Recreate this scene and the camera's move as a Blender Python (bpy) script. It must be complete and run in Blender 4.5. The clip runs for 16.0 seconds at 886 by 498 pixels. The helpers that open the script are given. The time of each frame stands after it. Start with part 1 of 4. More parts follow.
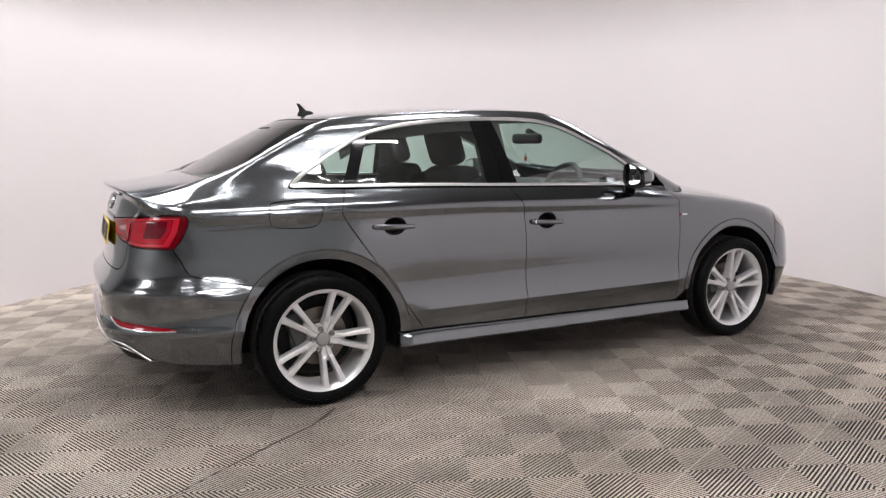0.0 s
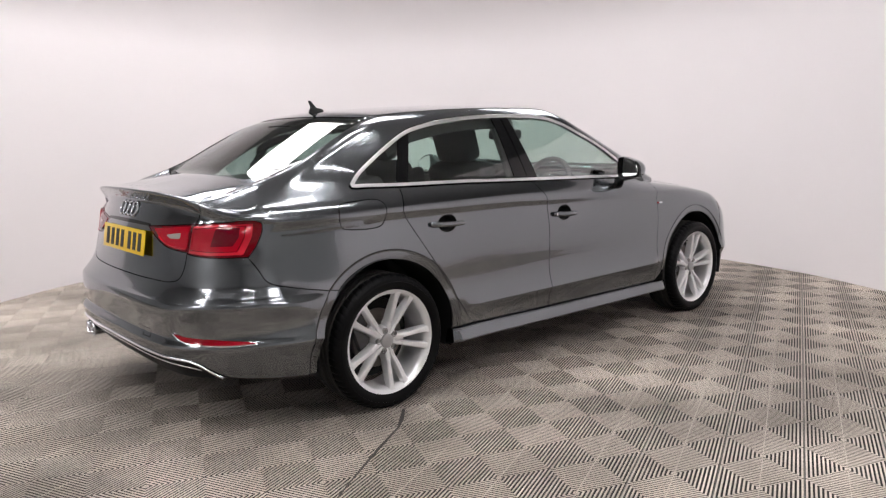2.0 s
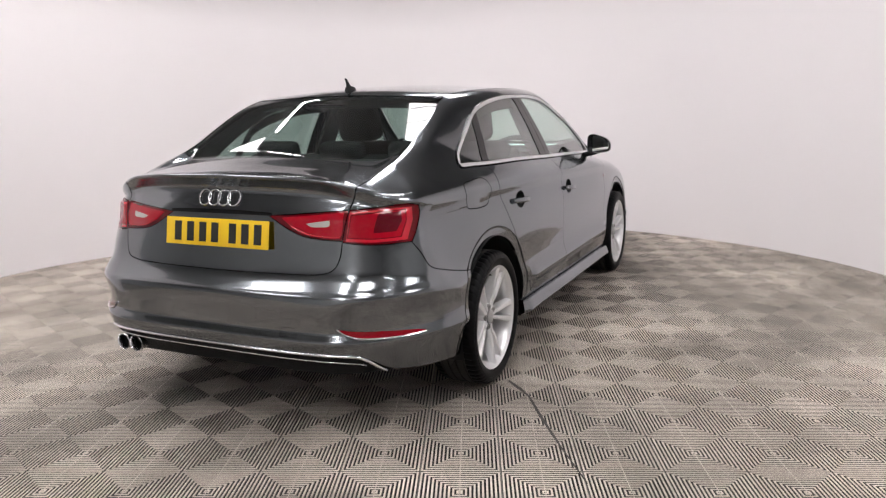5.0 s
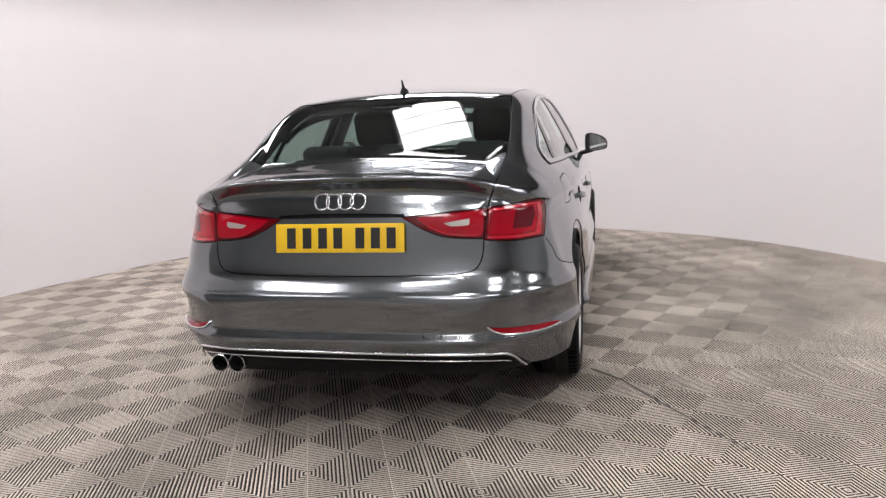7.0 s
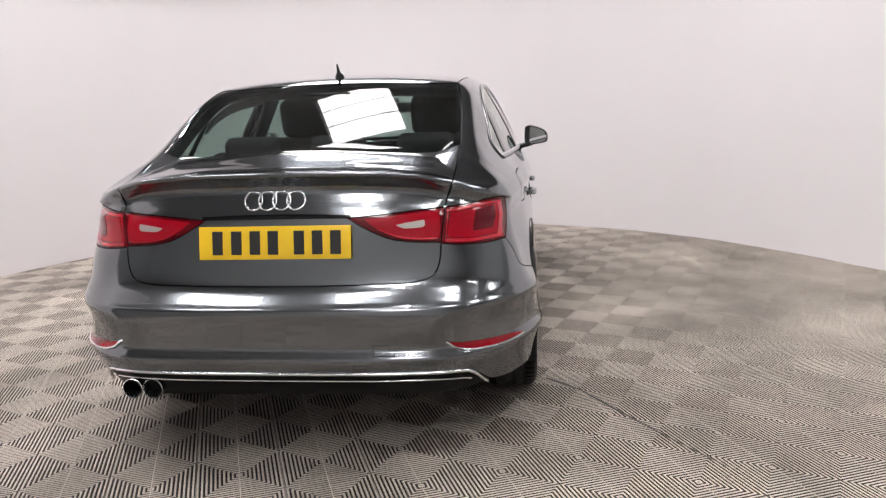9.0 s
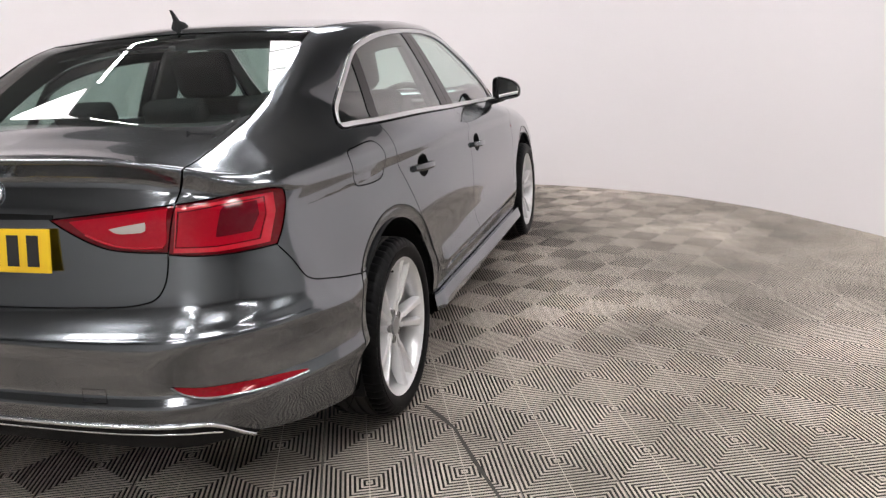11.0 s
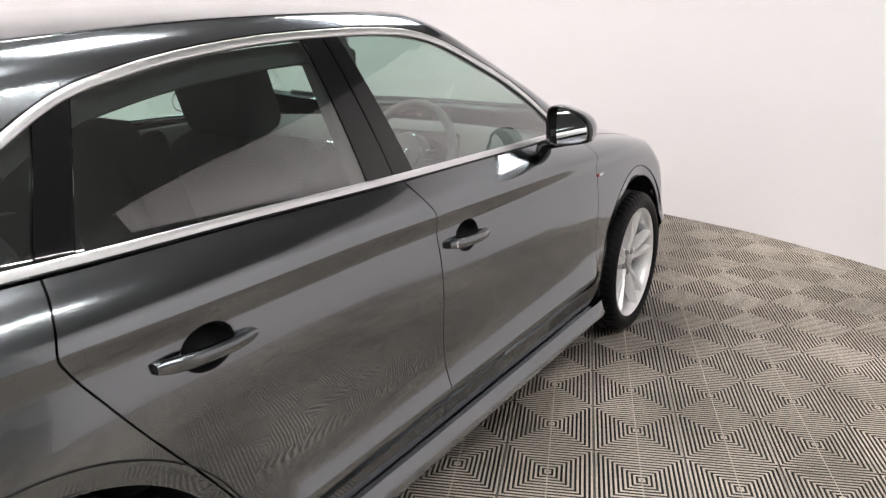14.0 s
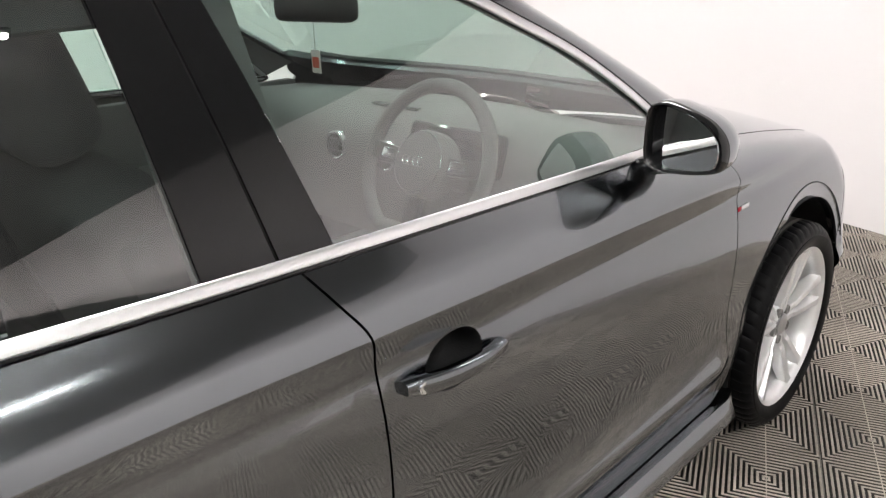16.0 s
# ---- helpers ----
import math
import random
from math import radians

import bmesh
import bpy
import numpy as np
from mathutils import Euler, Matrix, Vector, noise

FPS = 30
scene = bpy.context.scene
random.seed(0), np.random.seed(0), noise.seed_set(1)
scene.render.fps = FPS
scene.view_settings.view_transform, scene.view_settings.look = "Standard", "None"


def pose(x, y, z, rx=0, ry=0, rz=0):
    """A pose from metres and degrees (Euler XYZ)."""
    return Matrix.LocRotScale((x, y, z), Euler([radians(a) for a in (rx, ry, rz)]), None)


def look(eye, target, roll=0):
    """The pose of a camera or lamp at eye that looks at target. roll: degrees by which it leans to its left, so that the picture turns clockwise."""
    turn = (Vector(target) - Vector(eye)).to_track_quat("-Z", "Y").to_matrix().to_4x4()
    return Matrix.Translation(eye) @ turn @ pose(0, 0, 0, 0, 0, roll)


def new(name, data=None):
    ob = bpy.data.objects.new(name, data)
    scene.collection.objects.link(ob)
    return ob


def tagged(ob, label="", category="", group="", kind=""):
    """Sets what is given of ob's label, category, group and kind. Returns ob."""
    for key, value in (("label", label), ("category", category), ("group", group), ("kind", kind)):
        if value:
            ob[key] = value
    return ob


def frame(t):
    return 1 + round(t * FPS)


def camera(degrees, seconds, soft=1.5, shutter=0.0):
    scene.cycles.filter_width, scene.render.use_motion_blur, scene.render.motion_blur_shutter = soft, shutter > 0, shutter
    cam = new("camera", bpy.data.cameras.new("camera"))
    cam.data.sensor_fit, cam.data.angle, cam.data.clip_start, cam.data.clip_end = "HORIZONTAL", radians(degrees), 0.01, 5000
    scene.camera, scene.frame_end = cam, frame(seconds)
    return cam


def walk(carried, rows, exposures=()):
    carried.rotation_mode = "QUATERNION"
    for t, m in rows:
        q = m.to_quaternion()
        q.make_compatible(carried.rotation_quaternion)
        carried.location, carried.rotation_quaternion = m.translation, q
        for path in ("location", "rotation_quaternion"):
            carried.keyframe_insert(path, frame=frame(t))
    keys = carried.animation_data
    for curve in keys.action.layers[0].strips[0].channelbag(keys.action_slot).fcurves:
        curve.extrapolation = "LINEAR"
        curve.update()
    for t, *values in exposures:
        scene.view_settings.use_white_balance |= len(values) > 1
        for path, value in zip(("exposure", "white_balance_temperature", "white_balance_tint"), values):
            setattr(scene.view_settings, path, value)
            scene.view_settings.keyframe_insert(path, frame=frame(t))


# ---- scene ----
cam = camera(62.0, 16.0, 1.3)
PATH = [
    (0, (4.058, -2.336, 1.216), (2.296, -1.436, 0.928), -0.4),
    (0.5, (3.945, -2.588, 1.232), (2.24, -1.585, 0.933), -0.6),
    (1, (3.799, -2.83, 1.233), (2.161, -1.723, 0.932), -0.9),
    (1.5, (3.623, -3.086, 1.239), (2.067, -1.867, 0.934), -0.9),
    (2, (3.453, -3.305, 1.24), (1.979, -1.988, 0.933), -1.0),
    (2.5, (3.265, -3.509, 1.235), (1.88, -2.1, 0.922), -0.9),
    (3, (3.054, -3.689, 1.221), (1.759, -2.2, 0.894), -0.9),
    (3.5, (2.839, -3.854, 1.219), (1.64, -2.29, 0.876), -0.9),
    (3.7, (2.747, -3.924, 1.225), (1.589, -2.332, 0.875), -0.8),
    (5.8, (1.597, -4.643, 1.258), (0.943, -2.787, 0.904), -1.9),
    (6, (1.487, -4.677, 1.247), (0.866, -2.809, 0.898), -2.1),
    (6.5, (1.196, -4.783, 1.238), (0.679, -2.882, 0.893), -2.2),
    (7, (1.012, -4.805, 1.234), (0.571, -2.886, 0.885), -2.5),
    (7.5, (0.931, -4.793, 1.209), (0.581, -2.854, 0.862), -2.2),
    (8, (0.823, -4.743, 1.215), (0.553, -2.793, 0.859), -1.9),
    (8.5, (0.798, -4.621, 1.209), (0.575, -2.667, 0.844), -1.7),
    (8.7, (0.792, -4.582, 1.224), (0.587, -2.627, 0.856), -1.7),
    (10.8, (1.592, -3.737, 1.196), (1.103, -1.862, 0.707), -3.4),
    (11, (1.692, -3.612, 1.213), (1.152, -1.753, 0.709), -3.2),
    (11.5, (1.893, -3.262, 1.284), (1.242, -1.450, 0.744), -2.0),
    (12, (1.989, -2.859, 1.274), (1.224, -1.1, 0.708), -2.1),
    (12.5, (2.024, -2.559, 1.315), (1.172, -0.843, 0.74), -1.8),
    (13, (2.023, -2.234, 1.335), (1.103, -0.557, 0.753), -1.4),
    (13.5, (1.98, -1.98, 1.339), (0.997, -0.346, 0.737), -1.2),
    (14, (1.865, -1.723, 1.376), (0.818, -0.132, 0.766), -1.1),
    (14.5, (1.826, -1.491, 1.363), (0.723, 0.046, 0.715), -1.0),
    (15, (1.773, -1.179, 1.354), (0.61, 0.3, 0.676), -1.6),
    (15.5, (1.65, -0.97, 1.323), (0.43, 0.446, 0.611), -1.6),
    (16, (1.508, -0.751, 1.329), (0.195, 0.571, 0.601), -1.4),
]
walk(cam, [(t, look(eye, target, roll)) for t, eye, target, roll in PATH],
     [(0, 0, 6500, 10), (8.5, 0, 6500, 10), (11, .12, 6500, 9), (12.5, .22, 6550, 7), (14, .30, 6570, 6), (16, .52, 6600, 5)])

# ---- light ----
world = bpy.data.worlds.new("world")
scene.world = world
world.use_nodes = True
world.node_tree.nodes["Background"].inputs[0].default_value = (.9, .95, 1, 1)
world.node_tree.nodes["Background"].inputs[1].default_value = 0.3


# ---- materials ----
def material(name, color, rough=.5, metal=0.0, coat=0.0, coat_rough=.03, noise_scale=0.0, noise_amount=0.0, bump=0.0, bump_scale=60.0,
             emission=0.0, coat_ior=1.5, spec=.5, transmission=0.0, ior=1.45, alpha=1.0):
    m = bpy.data.materials.new(name)
    m.use_nodes = True
    nt = m.node_tree
    b = nt.nodes["Principled BSDF"]
    b.inputs["Base Color"].default_value = (*color, 1)
    b.inputs["Roughness"].default_value = rough
    b.inputs["Metallic"].default_value = metal
    b.inputs["Coat Weight"].default_value = coat
    b.inputs["Coat Roughness"].default_value = coat_rough
    b.inputs["Coat IOR"].default_value = coat_ior
    b.inputs["Specular IOR Level"].default_value = spec
    b.inputs["Transmission Weight"].default_value = transmission
    b.inputs["IOR"].default_value = ior
    b.inputs["Alpha"].default_value = alpha
    if emission:
        b.inputs["Emission Color"].default_value = (*color, 1)
        b.inputs["Emission Strength"].default_value = emission
    co = nt.nodes.new("ShaderNodeTexCoord")
    if noise_amount:
        n = nt.nodes.new("ShaderNodeTexNoise")
        n.inputs["Scale"].default_value = noise_scale
        n.inputs["Detail"].default_value = 6
        nt.links.new(co.outputs["Object"], n.inputs["Vector"])
        r = nt.nodes.new("ShaderNodeMapRange")
        r.inputs[3].default_value = 1 - noise_amount
        r.inputs[4].default_value = 1 + noise_amount
        nt.links.new(n.outputs["Fac"], r.inputs[0])
        v = nt.nodes.new("ShaderNodeVectorMath")
        v.operation = "SCALE"
        v.inputs[0].default_value = color
        nt.links.new(r.outputs[0], v.inputs["Scale"])
        nt.links.new(v.outputs[0], b.inputs["Base Color"])
        rr = nt.nodes.new("ShaderNodeMapRange")
        rr.inputs[3].default_value = max(rough - .12 * noise_amount * 3, .02)
        rr.inputs[4].default_value = min(rough + .12 * noise_amount * 3, 1)
        nt.links.new(n.outputs["Fac"], rr.inputs[0])
        nt.links.new(rr.outputs[0], b.inputs["Roughness"])
    if bump:
        n2 = nt.nodes.new("ShaderNodeTexNoise")
        n2.inputs["Scale"].default_value = bump_scale
        n2.inputs["Detail"].default_value = 4
        nt.links.new(co.outputs["Object"], n2.inputs["Vector"])
        bu = nt.nodes.new("ShaderNodeBump")
        bu.inputs["Strength"].default_value = bump
        bu.inputs["Distance"].default_value = .004
        nt.links.new(n2.outputs["Fac"], bu.inputs["Height"])
        nt.links.new(bu.outputs[0], b.inputs["Normal"])
    return m


PAINT = material("dark grey metallic paint", (.165, .177, .190), .165, 1.0, 1.0, .010, 900, .08, coat_ior=1.6)
PAINT.node_tree.nodes["Principled BSDF"].inputs["Specular Tint"].default_value = (.6, .62, .65, 1)


def pane(name, tint, mirror=.10, power=4):
    """Thin glass: lets tinted light through and mirrors more at a slant."""
    m = bpy.data.materials.new(name)
    m.use_nodes = True
    nt = m.node_tree
    nt.nodes.remove(nt.nodes["Principled BSDF"])
    a, g, mix, lw, po, mr = (nt.nodes.new("ShaderNode" + k) for k in ("BsdfTransparent", "BsdfGlossy", "MixShader", "LayerWeight", "Math", "MapRange"))
    a.inputs[0].default_value = (*tint, 1)
    g.inputs["Roughness"].default_value = .005
    g.inputs["Color"].default_value = (1, 1, 1, 1)
    lw.inputs[0].default_value = .5
    po.operation = "POWER"
    po.inputs[1].default_value = power
    mr.inputs[3].default_value, mr.inputs[4].default_value = mirror, .95
    nt.links.new(lw.outputs["Facing"], po.inputs[0])
    nt.links.new(po.outputs[0], mr.inputs[0])
    nt.links.new(mr.outputs[0], mix.inputs[0])
    nt.links.new(a.outputs[0], mix.inputs[1])
    nt.links.new(g.outputs[0], mix.inputs[2])
    nt.links.new(mix.outputs[0], nt.nodes["Material Output"].inputs[0])
    return m


GLASS = pane("faintly green window glass", (.78, .93, .87), .18, 4)
DARK_GLASS = pane("dark tinted rear glass", (.36, .45, .42), .055, 6)
MIRROR = material("mirror glass", (.9, .9, .9), .01, 1.0)
GLOSS_BLACK = material("gloss black trim", (.006, .006, .0065), .08)
MATT_BLACK = material("black plastic", (.009, .009, .0095), .5, 0, 0, spec=.2, noise_scale=40, noise_amount=.2, bump=.15, bump_scale=300)
CHROME = material("bright anodised trim", (.86, .87, .89), .2, 1.0)
SATIN = material("satin aluminium trim", (.78, .78, .79), .33, 1.0, noise_scale=200, noise_amount=.04)
ALLOY = material("silver alloy wheel paint", (.78, .78, .79), .33, .55, .5, .05, 60, .05)
RUBBER = material("tyre rubber", (.0035, .0035, .004), .45, spec=.12, noise_scale=30, noise_amount=.2)
TREAD = material("dusty tyre tread", (.03, .028, .026), .75, noise_scale=40, noise_amount=.35)
STEEL = material("brake disc steel", (.20, .18, .165), .38, 1.0, noise_scale=50, noise_amount=.2)
RED_LENS = material("red lamp lens", (.11, .0004, .004), .06, 0, .45, .02, spec=.35)
RED_DARK = material("dark red lamp core", (.10, .0005, .006), .12, 0, .4, .02, spec=.3)
RED_INNER = material("bright red lamp reflector", (.33, .001, .011), .15, 0, .4, .02, spec=.3)
CLEAR_LENS = material("clear lamp lens", (.62, .52, .50), .1, .5, 1.0)
PLATE_YELLOW = material("yellow reflective number plate", (.85, .55, .02), .35, 0, .4)
PLATE_BLACK = material("black plate characters", (.02, .02, .02), .5)
CLOTH = material("dark grey seat cloth", (.022, .022, .023), .9, noise_scale=90, noise_amount=.15, bump=.03, bump_scale=200)
DASH = material("soft black dashboard plastic", (.06, .06, .06), .7, noise_scale=60, noise_amount=.10, bump=.02, bump_scale=200)
WALL = material("white painted backdrop", (.765, .728, .740), .65, noise_scale=1.2, noise_amount=.015, bump=.05, bump_scale=3)
LIGHT_PANEL = material("translucent roof light", (1, .97, .975), .5, emission=15.7)
TUBE = material("tube lamp", (1, .97, .965), .5, emission=75.0)
HALL = material("grey workshop lining", (.50, .503, .507), .6, noise_scale=3, noise_amount=.15)
CEILING = material("grey roof sheet", (.36, .36, .364), .6, noise_scale=3, noise_amount=.08)


# ---- the car's body as one smooth solid: x to its right, y ahead, z up, y = 0 midway between the axles ----
def smooth_curve(*knots):
    """A monotone cubic through (at, value) pairs, level beyond its ends."""
    k, v = np.array(knots, float).T
    h, s = np.diff(k), np.diff(v) / np.diff(k)
    m = np.zeros(len(k))
    m[0], m[-1] = s[0], s[-1]
    for i in range(1, len(k) - 1):
        if s[i - 1] * s[i] > 0:
            w1, w2 = 2 * h[i] + h[i - 1], h[i] + 2 * h[i - 1]
            m[i] = (w1 + w2) / (w1 / s[i - 1] + w2 / s[i])

    def value(q):
        q = np.clip(q, k[0], k[-1])
        i = np.clip(np.searchsorted(k, q) - 1, 0, len(k) - 2)
        t = (q - k[i]) / h[i]
        return ((1 + 2 * t) * (1 - t) ** 2 * v[i] + t * (1 - t) ** 2 * h[i] * m[i]
                + t * t * (3 - 2 * t) * v[i + 1] + t * t * (t - 1) * h[i] * m[i + 1])
    return value


def step(q, a, b):
    t = np.clip((q - a) / (b - a), 0, 1)
    return t * t * (3 - 2 * t)


def round_max(a, b, r):
    return np.minimum(np.maximum(a, b), -r) + np.hypot(np.maximum(a + r, 0), np.maximum(b + r, 0))


def soft_min(a, b, k):
    h = np.maximum(k - np.abs(a - b), 0) / k
    return np.minimum(a, b) - h * h * k / 4


AXLE, HUB_Z = 1.3185, 0.311
side_profile = smooth_curve((.10, .78), (.16, .815), (.20, .848), (.26, .868), (.31, .873), (.36, .882), (.392, .8968), (.402, .9013), (.407, .9016), (.413, .9003),
                            (.435, .8924), (.45, .8876), (.48, .8806), (.51, .8770), (.55, .8759), (.58, .8768), (.62, .8785), (.66, .8796), (.70, .8793),
                            (.75, .8761), (.80, .8703), (.833, .8650), (.840, .8645), (.846, .8649), (.856, .8664), (.868, .8687), (.881, .8709), (.886, .8712), (.892, .8697),
                            (.91, .8625), (.93, .8495), (.95, .833), (.975, .808), (.985, .797), (1.05, .725), (1.2, .58))
# how far the fold along the doors' feet stands out; it dies away before the wheel arches
foot_fold = smooth_curve((.10, 0), (.31, 0), (.345, .0004), (.36, .0014), (.392, .0138), (.402, .0178), (.407, .0180), (.413, .0167), (.435, .0088), (.45, .0046), (.48, .0008), (.51, 0), (1.2, 0))
waist_rise = smooth_curve((-2.0, .012), (-1.2, .017), (-.8, .017), (-.5, .014), (-.3, .007), (.0, -.003), (.4, -.013), (1.0, -.03), (1.8, -.06))
rear_face = smooth_curve((.10, -2.00), (.16, -2.06), (.22, -2.14), (.30, -2.20), (.37, -2.238), (.408, -2.246), (.424, -2.238),
                         (.442, -2.228), (.50, -2.233), (.565, -2.240), (.58, -2.238), (.60, -2.220), (.655, -2.185), (.70, -2.175), (.80, -2.165),
                         (.86, -2.158), (.90, -2.146), (.94, -2.130), (.965, -2.1225), (.975, -2.1235), (.99, -2.134),
                         (1.01, -2.153), (1.022, -2.164), (1.04, -2.167))
rear_bow = smooth_curve((.2, .0), (.50, .0), (.60, .08), (.80, .20), (1.0, .24))
rear_wrap = smooth_curve((.2, .30), (.50, .30), (.62, .12), (.80, .0), (1.0, .0))
corner = smooth_curve((.2, .37), (.50, .36), (.62, .25), (.76, .19), (1.0, .19))
front_face = smooth_curve((.15, 2.08), (.3, 2.14), (.5, 2.17), (.65, 2.15), (.75, 2.08))
lip_drop = smooth_curve((0, 0), (.26, .005), (.47, .019), (.58, .044), (.68, .082), (.76, .113), (.85, .15))
deck = smooth_curve((-2.16, 1.030), (-2.10, 1.029), (-2.05, 1.032), (-1.95, 1.047), (-1.77, 1.078), (-1.5, 1.09), (-1.2, 1.11),
                    (.25, 1.11), (.6, 1.04), (.95, .985), (1.3, .94), (1.7, .865), (2.0, .77), (2.15, .69))
belt_width = smooth_curve((-2.0, .60), (-1.69, .672), (-1.37, .729), (-1.176, .758), (-.8, .790), (-.3, .804), (.0, .805), (.537, .790),
                          (1.0, .74))
bumper_ledge = smooth_curve((.25, 0), (.50, .010), (.555, .0135), (.565, .0125), (.60, -.004), (.66, -.016), (.72, -.012), (.85, 0))


def body(p):
    """Below zero inside the car, above it outside."""
    x, y, z = np.abs(p[..., 0]), p[..., 1], p[..., 2]
    high = step(z, .50, .88)
    width = side_profile(z - waist_rise(y) * high)
    width = width - (.012 + .088 * high) * np.clip((-.6 - y) / 1.3, 0, 2) ** 2
    width = width - (.02 + .05 * high) * np.clip((y - .6) / 1.2, 0, 2) ** 2
    width = width + bumper_ledge(z) * step(-y, 1.45, 1.8)
    for axle in (-AXLE, AXLE):
        r = np.hypot(y - axle, z - HUB_Z)
        width = width - foot_fold(z) * step(.55 - r, 0, .11) * (np.abs(y) < AXLE)
        width = width - (.003 * step(.426 - r, 0, .010) + .12 * np.maximum(.420 - r, 0)) * (z < .9)
    tail = rear_face(z + lip_drop(x) * step(z, .84, .93)) + rear_bow(z) * x * x + rear_wrap(z) * x ** 4
    lower = round_max(x - width, tail - y, corner(z))
    lower = round_max(lower, y - front_face(z) + .33 * x * x, .25)
    ahead = y - tail
    droop = lip_drop(x) + (.13 * x * x - lip_drop(x)) * step(ahead, .10, .35)
    lower = round_max(lower, z - deck(y) + droop, .006 + .055 * step(ahead, .14, .32))
    dz = z - .985
    upper = round_max(x - (belt_width(y) - .40 * dz - .30 * dz * dz), z - 1.415 + .034 * ((y + .2) / .8) ** 2 + .11 * x * x, .06)
    upper = round_max(upper, -.465 * (y + 1.265) + .885 * (z - 1.347 + .14 * x * x + .11 * (y + 1.5) ** 2), .03)
    upper = round_max(upper, .434 * (y + .30 * x * x - .238) + .901 * (z - 1.372), .04)
    upper = np.maximum(upper, .93 - z)
    return soft_min(lower, upper, .022 + .10 * step(-y, 1.15, 1.5) * step(x, .50, .60))


def meet(o, d, far=3.0, steps=70):
    """The first places where rays from o along d enter the body."""
    t, last = np.zeros(len(o)), np.zeros(len(o))
    done, live = np.zeros(len(o), bool), np.arange(len(o))
    for _ in range(steps):
        f = body(o[live] + t[live, None] * d[live])
        done[live[f < 0]] = True
        live, f = live[f >= 0], f[f >= 0]
        last[live] = t[live]
        t[live] += np.maximum(.65 * f, .004)
        live = live[t[live] < far]
        if not len(live):
            break
    a, b = last, t.copy()
    for _ in range(12):
        m = (a + b) / 2
        within = body(o + m[:, None] * d) < 0
        b, a = np.where(within, m, b), np.where(within, a, m)
    return o + b[:, None] * d, done


def outward(p, e=.0015):
    g = np.stack([body(p + e * v) - body(p - e * v) for v in np.eye(3)], -1)
    return g / np.linalg.norm(g, axis=-1, keepdims=True)


import mathutils
import mathutils.geometry


# ---- mesh helpers ----
def mesh_from(name, verts, faces, mats, smooth=True, normals=None, slots=None):
    me = bpy.data.meshes.new(name)
    me.from_pydata([tuple(map(float, v)) for v in verts], [], [tuple(map(int, q)) for q in faces])
    for m in mats if isinstance(mats, (list, tuple)) else [mats]:
        me.materials.append(m)
    me.polygons.foreach_set("use_smooth", [smooth] * len(me.polygons))
    if slots is not None:
        me.polygons.foreach_set("material_index", [int(s) for s in slots])
    if normals is not None:
        me.normals_split_custom_set_from_vertices([tuple(map(float, n)) for n in normals])
    me.update()
    return me


def thing(name, label, category, at=(0, 0, 0), group="", kind=""):
    ob = new(name)
    ob.location = at
    ob.empty_display_size = .05
    return tagged(ob, label, category, group, kind)


def part(name, me, parent, label="", m=None):
    ob = new(name, me)
    ob.parent = parent
    if m is not None:
        ob.matrix_local = m
    return tagged(ob, label)


def bm_mesh(name, bm, mats, smooth=True, angle=35):
    me = bpy.data.meshes.new(name)
    bmesh.ops.recalc_face_normals(bm, faces=bm.faces[:])
    bm.to_mesh(me)
    bm.free()
    for m in mats if isinstance(mats, (list, tuple)) else [mats]:
        me.materials.append(m)
    if smooth:
        me.polygons.foreach_set("use_smooth", [True] * len(me.polygons))
        me.set_sharp_from_angle(angle=radians(angle))
    return me


def box(bm, size, m=Matrix(), bevel=0.0, seg=2):
    made = bmesh.ops.create_cube(bm, size=1, matrix=m @ Matrix.Diagonal((*size, 1)))["verts"]
    if bevel:
        es = {e for v in made for e in v.link_edges}
        bmesh.ops.bevel(bm, geom=list(es), offset=bevel, segments=seg, affect="EDGES", profile=.6)


def rounded_box(name, size, mats, m=Matrix(), bevel=.01, seg=2):
    bm = bmesh.new()
    box(bm, size, m, bevel, seg)
    return bm_mesh(name, bm, mats)


def lathe(name, prof, mats, seg=64, axis="x", closed=False, slots=None):
    """A profile of (along the axis, radius) turned round it."""
    n = len(prof)
    verts, faces, sl = [], [], []
    for i in range(seg):
        a = 2 * math.pi * i / seg
        for q, r in prof:
            verts.append((q, r * math.cos(a), r * math.sin(a)))
    for i in range(seg):
        j = (i + 1) % seg
        for k in range(n if closed else n - 1):
            l = (k + 1) % n
            faces.append((i * n + k, j * n + k, j * n + l, i * n + l))
            sl.append(slots[k] if slots else 0)
    me = mesh_from(name, verts, faces, mats, True, None, sl)
    bm = bmesh.new()
    bm.from_mesh(me)
    bmesh.ops.recalc_face_normals(bm, faces=bm.faces[:])
    bm.to_mesh(me)
    bm.free()
    me.set_sharp_from_angle(angle=radians(32))
    return me


